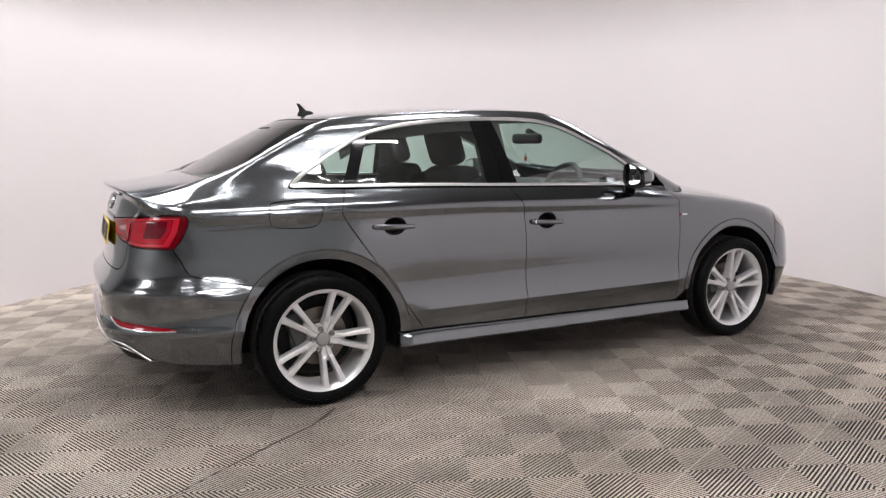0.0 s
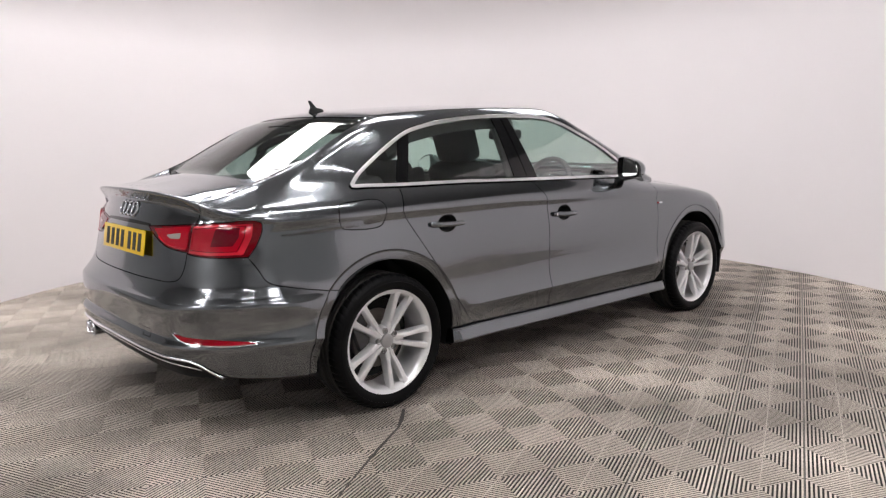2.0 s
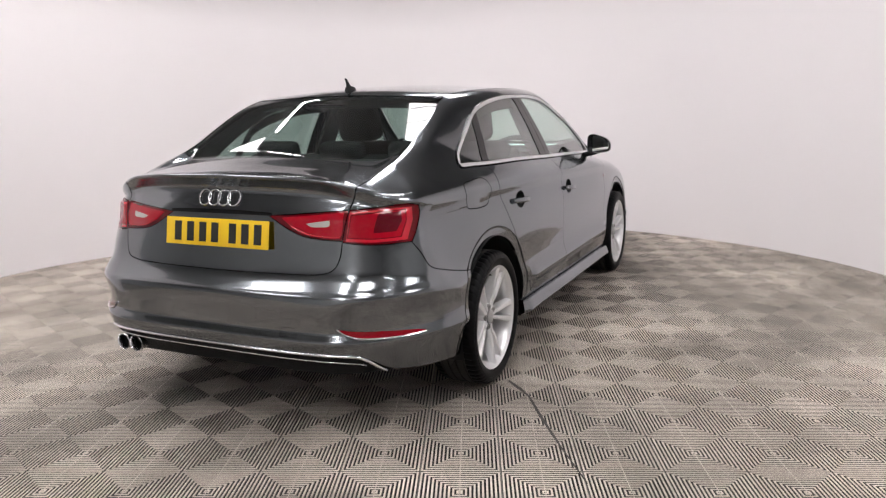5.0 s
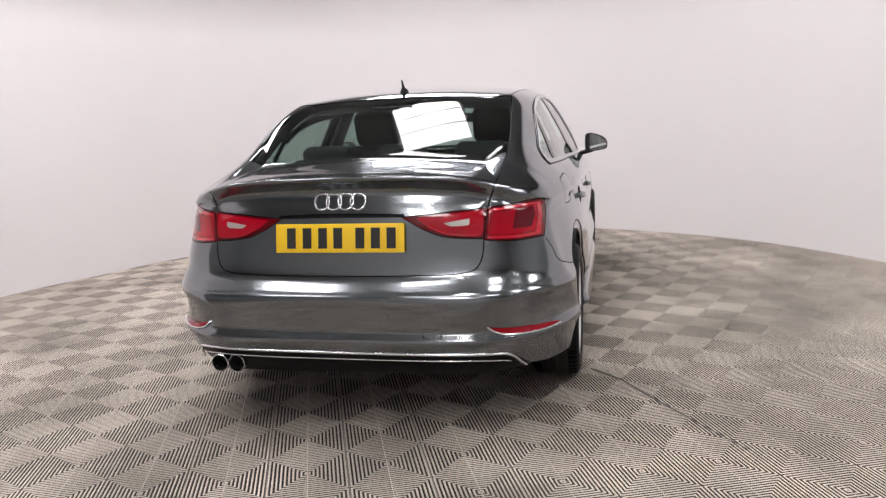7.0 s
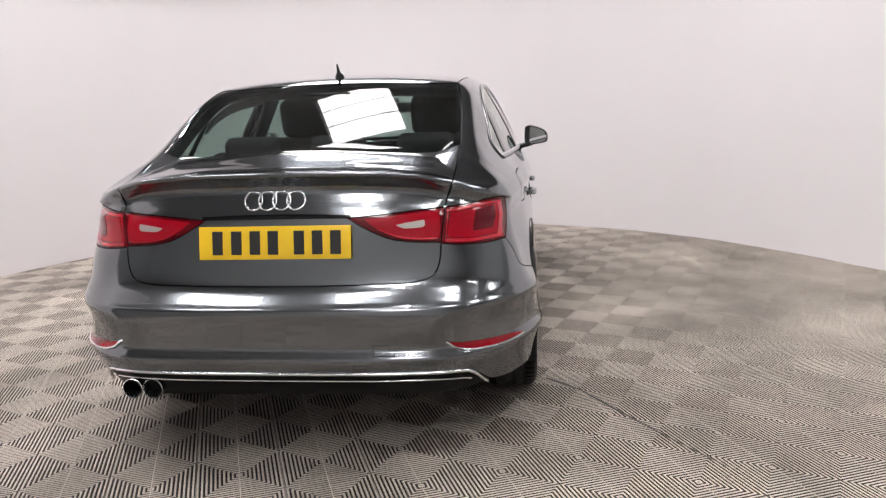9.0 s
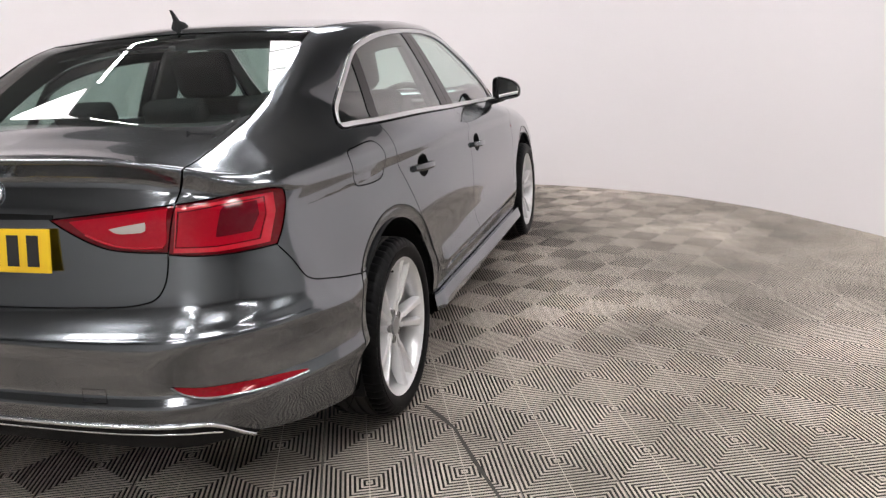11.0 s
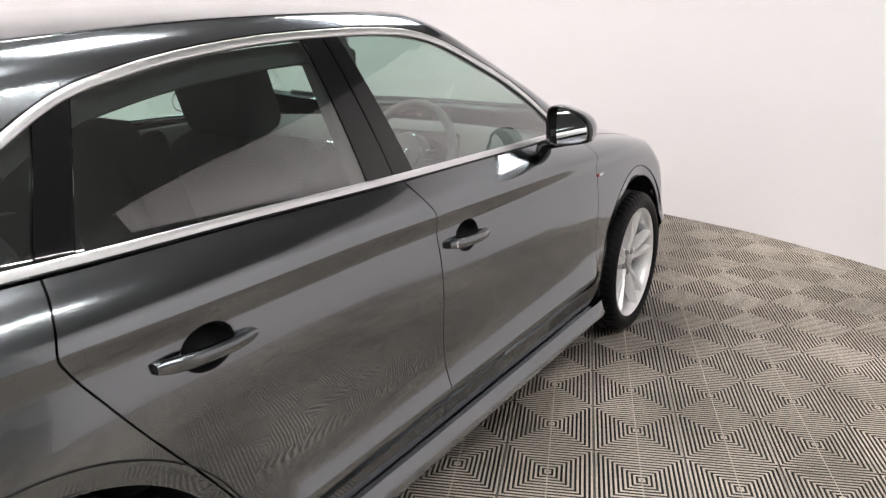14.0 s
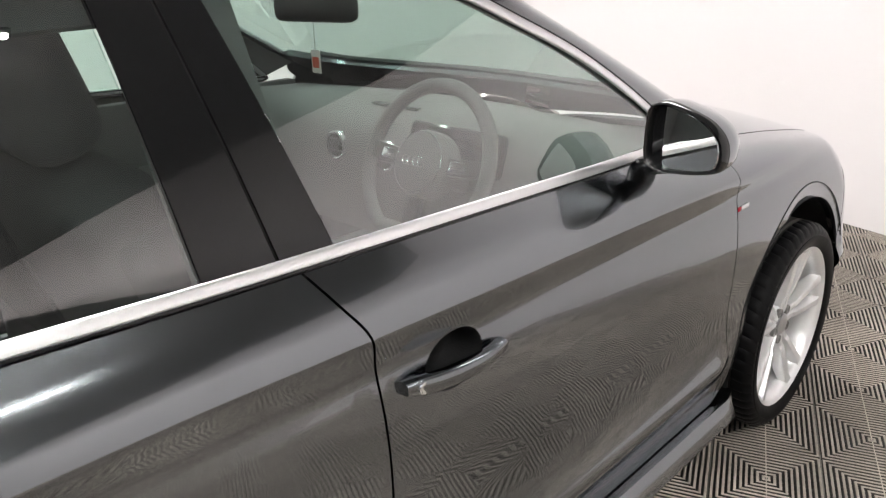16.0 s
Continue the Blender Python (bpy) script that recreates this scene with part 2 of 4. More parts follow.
def tube(name, pts, r, mats, sides=8, closed=False, flat=1.0, up=(0, 0, 1), square=1.0):
    """A rod of radius r swept along points. square: below 1 the section nears a rounded rectangle."""
    p = np.array(pts, float)
    n = len(p)
    t = np.gradient(p, axis=0) if not closed else np.roll(p, -1, 0) - np.roll(p, 1, 0)
    t /= np.linalg.norm(t, axis=1, keepdims=True)
    s = np.cross(t, np.array(up, float))
    s /= np.linalg.norm(s, axis=1, keepdims=True) + 1e-9
    u = np.cross(s, t)
    ang = np.arange(sides) / sides * 2 * np.pi
    ca, sa = (np.sign(f(ang)) * np.abs(f(ang)) ** square for f in (np.cos, np.sin))
    ring = p[:, None] + r * (ca[None, :, None] * s[:, None] + flat * sa[None, :, None] * u[:, None])
    faces = []
    for i in range(n if closed else n - 1):
        j = (i + 1) % n
        for k in range(sides):
            l = (k + 1) % sides
            faces.append((i * sides + k, i * sides + l, j * sides + l, j * sides + k))
    if not closed:
        faces += [tuple(range(sides))[::-1], tuple((n - 1) * sides + k for k in range(sides))]
    me = mesh_from(name, ring.reshape(-1, 3), faces, mats)
    me.set_sharp_from_angle(angle=radians(50))
    return me


def spline(pts, gap=.015):
    """A smooth line through points, with even short steps."""
    p = np.array(pts, float)
    q = np.vstack([2 * p[0] - p[1], p, 2 * p[-1] - p[-2]])
    out = []
    for i in range(len(p) - 1):
        a, b, c, d = q[i:i + 4]
        ta, tb, tc = (max(np.linalg.norm(v), 1e-6) ** .5 for v in (b - a, c - b, d - c))
        m1 = (c - b) + tb * ((b - a) / ta - (c - a) / (ta + tb))
        m2 = (c - b) + tb * ((d - c) / tc - (d - b) / (tb + tc))
        n = max(1, int(np.ceil(np.linalg.norm(c - b) / gap)))
        for t in np.arange(n)[:, None] / n:
            out.append((2 * t ** 3 - 3 * t ** 2 + 1) * b + (t ** 3 - 2 * t ** 2 + t) * m1 + (3 * t ** 2 - 2 * t ** 3) * c + (t ** 3 - t ** 2) * m2)
    out.append(p[-1][None])
    return np.vstack(out)


def onto(pts, view):
    """Points dropped onto the body against the direction view."""
    v = np.array(view, float)
    v /= np.linalg.norm(v)
    q, ok = meet(pts + 1.2 * v, np.tile(-v, (len(pts), 1)), 2.4)
    return np.where(ok[:, None], q, pts)


def side(*yz):
    return onto(spline([(.85, y, z) for y, z in yz]), (1, 0, 0))


def tail_line(*xz):
    return onto(spline([(x, -2.1, z) for x, z in xz]), (0, -1, 0))


def top(*xy):
    return onto(spline([(x, y, 1.1) for x, y in xy]), (0, 0, 1))


def wrap(axis_y, *xyz):
    """A line on the bumper, dropped towards an upright axis."""
    p = spline(xyz)
    v = p - np.array((0, axis_y, 0))
    v[:, 2] = 0
    v /= np.linalg.norm(v, axis=1, keepdims=True)
    q, ok = meet(p + .6 * v, -v, 1.6)
    return np.where(ok[:, None], q, p)


def inside(poly, q):
    """Which points lie in a flat outline."""
    x, y = q.T
    hit = np.zeros(len(q), bool)
    for (ax, ay), (bx, by) in zip(poly, np.roll(poly, -1, 0)):
        if ay != by:
            hit ^= ((ay > y) != (by > y)) & (x < (bx - ax) * (y - ay) / (by - ay) + ax)
    return hit


def border_gap(poly, q):
    a, b = poly, np.roll(poly, -1, 0)
    best = np.full(len(q), 9.0)
    for s, e in zip(a, b):
        d = e - s
        t = np.clip(((q - s) @ d) / max(d @ d, 1e-12), 0, 1)
        best = np.minimum(best, np.hypot(*(q - s - t[:, None] * d).T))
    return best


def tidy(poly, least=.003):
    keep = [poly[0]]
    for p in poly[1:]:
        if np.hypot(*(p - keep[-1])) > least:
            keep.append(p)
    if np.hypot(*(keep[-1] - keep[0])) < least:
        keep.pop()
    return np.array(keep)


def shrunk(poly, d):
    if not d:
        return poly
    a = np.sum(poly[:, 0] * np.roll(poly[:, 1], -1) - poly[:, 1] * np.roll(poly[:, 0], -1))
    e = np.roll(poly, -1, 0) - poly
    e /= np.linalg.norm(e, axis=1, keepdims=True)
    n = np.stack([-e[:, 1], e[:, 0]], 1) * (1 if a > 0 else -1)
    m = n + np.roll(n, 1, 0)
    m /= np.maximum((m * m).sum(1, keepdims=True) / 2, .6)
    return poly + d * m


def skin(name, lines, view, mats, holes=(), gap=.002, lift=0.0, flange=.014, grid=.014, axis_y=None, rows=None):
    """A panel of the body inside a closed outline of lines on it, with real edges. view: the side from which it is seen flat;
    axis_y: instead, unrolled round an upright axis."""
    if axis_y is None:
        v = np.array(view, float)
        v /= np.linalg.norm(v)
        a = np.cross((0, 0, 1), v) if abs(v[2]) < .95 else np.array((1.0, 0, 0))
        a /= np.linalg.norm(a)
        b = np.cross(v, a)

        def flat(p):
            return np.stack([p @ a, p @ b], 1)

        def solid(q):
            o = q[:, :1] * a + q[:, 1:] * b + 3.2 * v
            p, ok = meet(o, np.tile(-v, (len(q), 1)), 4.6)
            return p
    else:
        def flat(p):
            s = -1 if axis_y < 0 else 1
            return np.stack([s * np.arctan2(p[:, 0], s * (p[:, 1] - axis_y)) * -.8, p[:, 2]], 1)

        def solid(q):
            s = -1 if axis_y < 0 else 1
            th = q[:, 0] / (-.8 * s)
            v = np.stack([np.sin(th), s * np.cos(th), 0 * th], 1)
            o = np.stack([0 * th, axis_y + 0 * th, q[:, 1]], 1) + 1.6 * v
            return meet(o, -v, 1.5)[0]
    outline = tidy(flat(np.vstack(lines)))
    outline = shrunk(outline, gap)
    loops = [outline] + [shrunk(tidy(flat(np.vstack(h))), -gap) for h in holes]
    lo, hi = outline.min(0), outline.max(0)
    g = np.stack(np.meshgrid(np.arange(lo[0], hi[0], grid), np.arange(lo[1], hi[1], grid)), -1).reshape(-1, 2)
    g[:, 0] += (np.round((g[:, 1] - lo[1]) / grid) % 2) * grid / 2
    ok = inside(outline, g)
    for h in loops[1:]:
        ok &= ~inside(h, g)
    g = g[ok]
    for h in loops:
        g = g[border_gap(h, g) > grid * .55]
    if rows is not None:
        x = flat(rows)
        ok = inside(outline, x)
        for h in loops[1:]:
            ok &= ~inside(h, x)
        x = x[ok]
        for h in loops:
            x = x[border_gap(h, x) > .004]
        near = np.zeros(len(g), bool)
        for i in range(0, len(g), 400):
            near[i:i + 400] = (((g[i:i + 400, None] - x[None]) ** 2).sum(-1) < .0110 ** 2).any(1)
        g = np.vstack([g[~near], x])
    pts = np.vstack(loops + [g])
    edges, k = [], 0
    for h in loops:
        edges += [(k + i, k + (i + 1) % len(h)) for i in range(len(h))]
        k += len(h)
    vs, es, fs, *_ = mathutils.geometry.delaunay_2d_cdt([Vector(p) for p in pts], edges, [], 0, 1e-6)
    q = np.array([tuple(w) for w in vs])
    tri = np.array(fs)
    c = q[tri].mean(1)
    ok = inside(outline, c)
    for h in loops[1:]:
        ok &= ~inside(h, c)
    tri = tri[ok]
    p = solid(q)
    n = outward(p)
    p = p + lift * n
    face = np.cross(p[tri[:, 1]] - p[tri[:, 0]], p[tri[:, 2]] - p[tri[:, 0]])
    if (face * n[tri].mean(1)).sum() < 0:
        tri = tri[:, ::-1]
    faces = [tuple(t) for t in tri]
    verts, norms = p, n
    if flange:
        count = {}
        for t in faces:
            for i in range(3):
                e = (t[i], t[(i + 1) % 3])
                count[e] = count.get(e, 0) + 1
        rim = [e for e in count if (e[1], e[0]) not in count]
        ids = sorted({i for e in rim for i in e})
        at = {i: j for j, i in enumerate(ids)}
        base, m = len(p), len(ids)
        out = np.zeros((m, 3))
        for i, j in rim:
            w = np.cross(p[j] - p[i], n[i])
            out[at[i]] += w
            out[at[j]] += w
        out /= np.linalg.norm(out, axis=1, keepdims=True) + 1e-9
        verts = np.vstack([p, p[ids], p[ids] - flange * n[ids]])
        norms = np.vstack([n, out, out])
        faces += [(base + at[j], base + at[i], base + m + at[i], base + m + at[j]) for i, j in rim]
    return mesh_from(name, verts, faces, mats, True, norms)


def mirrored(me):
    """The same mesh for the car's other side."""
    v = np.empty(len(me.vertices) * 3)
    me.vertices.foreach_get("co", v)
    v = v.reshape(-1, 3) * (-1, 1, 1)
    n = np.zeros_like(v)
    f = [tuple(p.vertices)[::-1] for p in me.polygons]
    loops = np.empty(len(me.loops) * 3)
    me.corner_normals.foreach_get("vector", loops)
    idx = np.empty(len(me.loops), int)
    me.loops.foreach_get("vertex_index", idx)
    n[idx] = loops.reshape(-1, 3) * (-1, 1, 1)
    return mesh_from(me.name, v, f, list(me.materials), True, n)


# ---- the place: a ribbed tile floor before a curved white backdrop, in a workshop ----
CENTRE = (-.28, .13)
# distance of the backdrop from CENTRE by the angle from +x; it runs off in both directions past the open side
wall_radius = smooth_curve((-20, 7.2), (-14, 5.9), (-8, 5.0), (0, 4.25), (8, 3.80), (18, 3.58), (40, 3.40), (75, 3.26), (100, 3.28), (140, 3.13),
                           (165, 3.14), (190, 3.46), (210, 3.57), (237, 3.63), (247, 3.85), (256, 4.6), (262, 5.8))


def backdrop():
    a = np.radians(np.arange(-5, 239, 1.0))
    rows = [(0, 0), (.002, .6), (.004, 1.3), (.0, 2.1), (0, 2.95)]
    verts, faces = [], []
    r = wall_radius(np.degrees(a))
    n = len(a)
    for thick in (0, .06):
        for off, z in rows:
            w = .006 * np.sin(a * 9 + 1.3) * step(z, .8, 2.5) + .004 * np.sin(a * 23)
            verts += [(CENTRE[0] + (q + off + thick + e) * math.cos(t), CENTRE[1] + (q + off + thick + e) * math.sin(t), z) for q, t, e in zip(r, a, w)]
    k = len(rows)
    for s in range(2):
        for j in range(k - 1):
            for i in range(n - 1):
                q = [s * k * n + j * n + i, s * k * n + j * n + i + 1, s * k * n + (j + 1) * n + i + 1, s * k * n + (j + 1) * n + i]
                faces.append(q[::-1] if s == 0 else q)
    for i in range(n - 1):
        t = (k - 1) * n + i
        faces.append((t, t + 1, k * n + t + 1, k * n + t))
    for i in (0, n - 1):
        for j in range(k - 1):
            faces.append((j * n + i, (j + 1) * n + i, k * n + (j + 1) * n + i, k * n + j * n + i))
    ob = new("wall_backdrop", mesh_from("wall_backdrop", verts, faces, WALL))
    return tagged(ob, "curved white painted studio backdrop with faint creases", "wall", kind="structure")


backdrop()

TILE, TILE_TURN, TILE_AT = .2868, 22.54, (-.0573, .1240)


def tile_material():
    m = bpy.data.materials.new("ribbed grey floor tile")
    m.use_nodes = True
    nt = m.node_tree
    b = nt.nodes["Principled BSDF"]
    co = nt.nodes.new("ShaderNodeNewGeometry")
    info = nt.nodes.new("ShaderNodeObjectInfo")

    def noise_at(scale, detail=5):
        n = nt.nodes.new("ShaderNodeTexNoise")
        n.inputs["Scale"].default_value = scale
        n.inputs["Detail"].default_value = detail
        nt.links.new(co.outputs["Position"], n.inputs["Vector"])
        return n
    stain, grain = noise_at(1.1), noise_at(55)
    mix = nt.nodes.new("ShaderNodeMixRGB")
    mix.inputs[1].default_value = (.235, .208, .182, 1)
    mix.inputs[2].default_value = (.59, .520, .455, 1)
    ramp = nt.nodes.new("ShaderNodeMapRange")
    ramp.inputs[1].default_value, ramp.inputs[2].default_value = .32, .68
    nt.links.new(stain.outputs["Fac"], ramp.inputs[0])
    nt.links.new(ramp.outputs[0], mix.inputs[0])
    fine = nt.nodes.new("ShaderNodeMapRange")
    fine.inputs[3].default_value, fine.inputs[4].default_value = .78, 1.2
    nt.links.new(grain.outputs["Fac"], fine.inputs[0])
    each = nt.nodes.new("ShaderNodeMapRange")
    each.inputs[3].default_value, each.inputs[4].default_value = .93, 1.07
    nt.links.new(info.outputs["Random"], each.inputs[0])
    mul = nt.nodes.new("ShaderNodeMath")
    mul.operation = "MULTIPLY"
    nt.links.new(fine.outputs[0], mul.inputs[0])
    nt.links.new(each.outputs[0], mul.inputs[1])
    sc = nt.nodes.new("ShaderNodeVectorMath")
    sc.operation = "SCALE"
    nt.links.new(mix.outputs[0], sc.inputs[0])
    nt.links.new(mul.outputs[0], sc.inputs["Scale"])
    nt.links.new(sc.outputs[0], b.inputs["Base Color"])
    b.inputs["Roughness"].default_value = .6
    b.inputs["Specular IOR Level"].default_value = .25
    return m


TILE_MAT = tile_material()
DUST = material("pale dust in a tile joint", (.42, .38, .33), .9, noise_scale=9, noise_amount=.5)
# rib sides and grooves hold dirt and the recess's shade in one colour
RIB_SIDE = material("soiled and shade-dark side of a tile rib", (.05, .045, .040), .8, noise_scale=20, noise_amount=.3)
CONCRETE = material("bare grey concrete", (.20, .19, .175), .85, noise_scale=2.5, noise_amount=.35, bump=.2, bump_scale=40)
GROOVE = material("groove of a floor tile, dark with dirt and shade", (.010, .009, .008), .8, noise_scale=30, noise_amount=.3)


def tile_mesh(ribs=10):
    """One square tile: from each of its corners angled ribs step inwards, so that four tiles make nested squares round a shared corner.
    The ribs stand 5 mm over their grooves; dust fills the joint along two of the edges."""
    h = TILE / 2
    pitch = h / ribs
    verts, faces, slot = [], [], []

    def quad(sx, sy, pts, s):
        k = len(verts)
        verts.extend((sx * (h - u), sy * (h - v), z) for u, v, z in pts)
        n = tuple(range(k, k + len(pts)))
        faces.append(n[::-1] if sx * sy < 0 else n)
        slot.append(s)
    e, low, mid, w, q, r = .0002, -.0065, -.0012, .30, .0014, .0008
    for sx in (1, -1):
        for sy in (1, -1):
            for k in range(ribs):
                a, b, c = (k + .35) * pitch, (k + .35 + w) * pitch, (k + 1.35) * pitch
                c = min(c, h)
                for flip_uv in (0, 1):
                    def put(p0, z0, p1, z1, s):
                        pts = [(p0, e, z0), (p1, e, z1), (p1, p1, z1), (p0, p0, z0)]
                        quad(sx, sy, [(v, u, z) for u, v, z in pts][::-1] if flip_uv else pts, s)
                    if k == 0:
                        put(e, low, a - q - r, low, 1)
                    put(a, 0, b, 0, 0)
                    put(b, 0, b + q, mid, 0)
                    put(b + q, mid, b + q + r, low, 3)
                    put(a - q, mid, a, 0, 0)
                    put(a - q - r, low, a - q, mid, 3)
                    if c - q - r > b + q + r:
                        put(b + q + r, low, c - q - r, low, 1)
    for sx in (1, -1):
        k = len(verts)
        x0, x1 = sorted((sx * h, sx * (h - .0013)))
        verts.extend([(x0, -h, -.0003), (x1, -h, -.0003), (x1, h, -.0003), (x0, h, -.0003)])
        faces.append((k, k + 1, k + 2, k + 3))
        slot.append(2)
    return verts, faces, slot


def build_floor():
    base = mesh_from("floor", [(-14, -16, -.012), (16, -16, -.012), (16, 12, -.012), (-14, 12, -.012)], [(0, 1, 2, 3)], CONCRETE, False)
    floor = tagged(new("floor", base), "workshop floor under ribbed grey interlocking tiles", "floor", kind="structure")
    v, f, s = tile_mesh()
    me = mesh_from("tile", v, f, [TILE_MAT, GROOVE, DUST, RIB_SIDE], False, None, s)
    c, sn = math.cos(radians(TILE_TURN)), math.sin(radians(TILE_TURN))
    spots = []
    for i in range(-26, 30):
        for j in range(-30, 26):
            x, y = TILE_AT[0] + TILE * (c * i - sn * j), TILE_AT[1] + TILE * (sn * i + c * j)
            r, a = math.hypot(x - CENTRE[0], y - CENTRE[1]), math.degrees(math.atan2(y - CENTRE[1], x - CENTRE[0]))
            a = a + 360 if a < -98 else a
            if r < (6.3 if a < -5 or a > 238 else float(wall_radius(np.array(a))) + .25):
                spots.append((math.hypot(x - 1.2, y + 1.3), i, j, x, y))
    spots.sort()
    turn = Matrix.Rotation(radians(TILE_TURN), 4, "Z")
    for _, i, j, x, y in spots[:300]:
        part("tile", me, floor, m=Matrix.Translation((x, y, 0)) @ turn)
    allv, allf, alls = [], [], []
    vv = np.array(v)
    rot = np.array([[c, -sn], [sn, c]])
    for _, i, j, x, y in spots[300:]:
        k = len(allv) * len(v)
        w = vv.copy()
        w[:, :2] = vv[:, :2] @ rot.T + (x, y)
        allv.append(w)
        allf += [tuple(k + q for q in t) for t in f]
        alls += s
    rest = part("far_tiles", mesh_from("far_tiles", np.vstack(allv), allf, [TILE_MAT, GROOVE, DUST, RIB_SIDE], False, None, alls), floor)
    rest["kind"] = "stuff"
    return floor


def build_hall():
    """Plain workshop walls and roof that close the place round and over the backdrop, with its tube lamps and roof
    lights, some of those added unseen to brighten it.
    """
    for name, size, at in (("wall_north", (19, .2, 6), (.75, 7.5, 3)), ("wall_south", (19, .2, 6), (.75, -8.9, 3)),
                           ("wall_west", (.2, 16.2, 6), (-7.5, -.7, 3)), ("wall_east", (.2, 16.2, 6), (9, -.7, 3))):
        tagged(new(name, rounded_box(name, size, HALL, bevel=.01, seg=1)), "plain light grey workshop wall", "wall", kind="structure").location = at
    tagged(new("ceiling", rounded_box("ceiling", (24, 21, .15), CEILING, bevel=.01, seg=1)), "grey workshop roof", "ceiling", kind="structure").location = (1, -1.5, 4.66)
    # the lights at x -4.3, -1.2 and -2.1 are added only as fill
    for x, y, wide, long, turn in ((-.52, .72, .95, 1.15, 22), (1.95, -4.2, 1.3, .8, 0), (-.2, -4.5, .9, .55, 0), (-2.4, -4.3, 1.3, .8, 0), (3.75, -1.9, .9, 1.8, 0), (.6, -7.4, 1.2, 1.6, 0),
                                    (6.3, -1.2, 1.1, 1.5, 0), (-4.3, -.6, 1.4, 2.4, 0), (-1.2, 4.3, 2.2, 1.4, 0), (-2.1, -1.9, 1.2, 1.6, 0), (.95, -.5, .5, .8, 0)):
        ob = thing("roof_light", "translucent white roof light panel out of view", "skylight", (x, y, 4.52), "roof lights")
        part("panel", rounded_box("panel", (wide, long, .04), LIGHT_PANEL, bevel=.005, seg=1), ob)
        part("frame", rounded_box("frame", (wide + .1, long + .1, .03), CEILING, Matrix.Translation((0, 0, .03)), bevel=.005, seg=1), ob)
        for i in range(1, 3):
            part("glazing_bar", rounded_box("glazing_bar", (wide, .014, .02), CEILING, Matrix.Translation((0, long * (i / 3 - .5), -.028)), bevel=.004, seg=1), ob)
        ob.rotation_euler.z = radians(turn)
    for x, y in ((-3.1, 1.2), (.4, -2.3), (2.7, -.4), (.6, -5.6), (5.2, -4.4)):
        ob = thing("tube_lamp", "white tube lamp under the workshop roof", "lamp", (x, y, 4.2), "tube lamps")
        part("tube", rounded_box("tube", (.05, 1.5, .04), TUBE, bevel=.012), ob)
        part("housing", rounded_box("housing", (.09, 1.56, .04), MATT_BLACK, Matrix.Translation((0, 0, .045)), bevel=.01), ob)
        part("hanger", rounded_box("hanger", (.012, .012, .34), MATT_BLACK, Matrix.Translation((0, 0, .22)), bevel=.003, seg=1), ob)


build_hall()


# ---- the car ----
car = thing("car", "dark grey metallic four-door saloon car parked on the tiles", "car")


def pair(name, me, label=""):
    """A part of the right side and its twin on the left."""
    return part(name, me, car, label), part(name, mirrored(me), car, label)


def flip(line):
    return line[::-1] * np.array((-1, 1, 1))


def arch(axle, a0, a1, r=.378):
    t = np.radians(np.linspace(a0, a1, max(4, int(abs(a1 - a0) / 2.5))))
    return onto(np.stack([.85 + 0 * t, axle + r * np.cos(t), HUB_Z + r * np.sin(t)], 1), (1, 0, 0))


# outlines shared by neighbouring panels
BELT = side((.62, .957), (.50, .961), (.07, .975), (-.29, .984), (-.77, .998), (-1.17, 1.003), (-1.34, 1.008))
DLO_TIP = side((-1.34, 1.008), (-1.412, 1.0095), (-1.432, 1.0145), (-1.425, 1.027))
DLO_TOP = side((-1.425, 1.027), (-1.33, 1.096), (-1.19, 1.182), (-1.03, 1.262), (-.90, 1.294), (-.76, 1.316), (-.55, 1.335), (-.335, 1.342), (-.15, 1.342), (.01, 1.330), (.14, 1.297),
               (.27, 1.24), (.40, 1.178), (.50, 1.118), (.59, 1.055), (.68, .985))
DLO_FRONT = side((.68, .985), (.70, .963), (.68, .954), (.62, .957))
REAR_SEAM = side((-1.175, 1.003), (-1.205, .93), (-1.213, .90), (-1.20, .872), (-1.11, .73), (-.98, .55), (-.885, .405), (-.83, .332), (-.79, .308))
B_SEAM = side((-.292, .984), (-.262, .935), (-.238, .893), (-.229, .80), (-.226, .70), (-.226, .41), (-.226, .298))
F_SEAM = side((.80, .945), (.835, .90), (.845, .84), (.845, .59), (.84, .39), (.83, .283))
DOOR_FOOT_R = side((-.79, .308), (-.5, .302), (-.226, .298))
DOOR_FOOT_F = side((-.226, .298), (.3, .291), (.83, .283))


CREASES = np.vstack([onto(np.stack([.87 + 0 * q, q, z + waist_rise(q) * step(z, .5, .88)], 1), (1, 0, 0)) for z in (.40, .408, .415, .421, .428, .436, .446, .823, .830, *np.arange(.835, .898, .0045), *np.arange(.902, .925, .0065))
                     for q in [np.arange(-1.95, .85, .011)]])


ARCS = {a: np.vstack([arch(a, -8, 188, r) for r in (.386, .394, .402, .408, .414, .420, .428, .438)]) for a in (-AXLE, AXLE)}


def cut(line, y0, y1):
    """The stretch of a line between two values of y, its ends included."""
    lo, hi = min(y0, y1), max(y0, y1)
    o = np.argsort(line[:, 1])
    ends = [np.array([[np.interp(q, line[o, 1], line[o, k]) for k in range(3)]]) for q in (y0, y1)]
    mid = line[(line[:, 1] > lo + .002) & (line[:, 1] < hi - .002)]
    mid = mid if (len(mid) < 2 or (mid[-1, 1] > mid[0, 1]) == (y1 > y0)) else mid[::-1]
    return np.vstack([ends[0], mid, ends[1]])


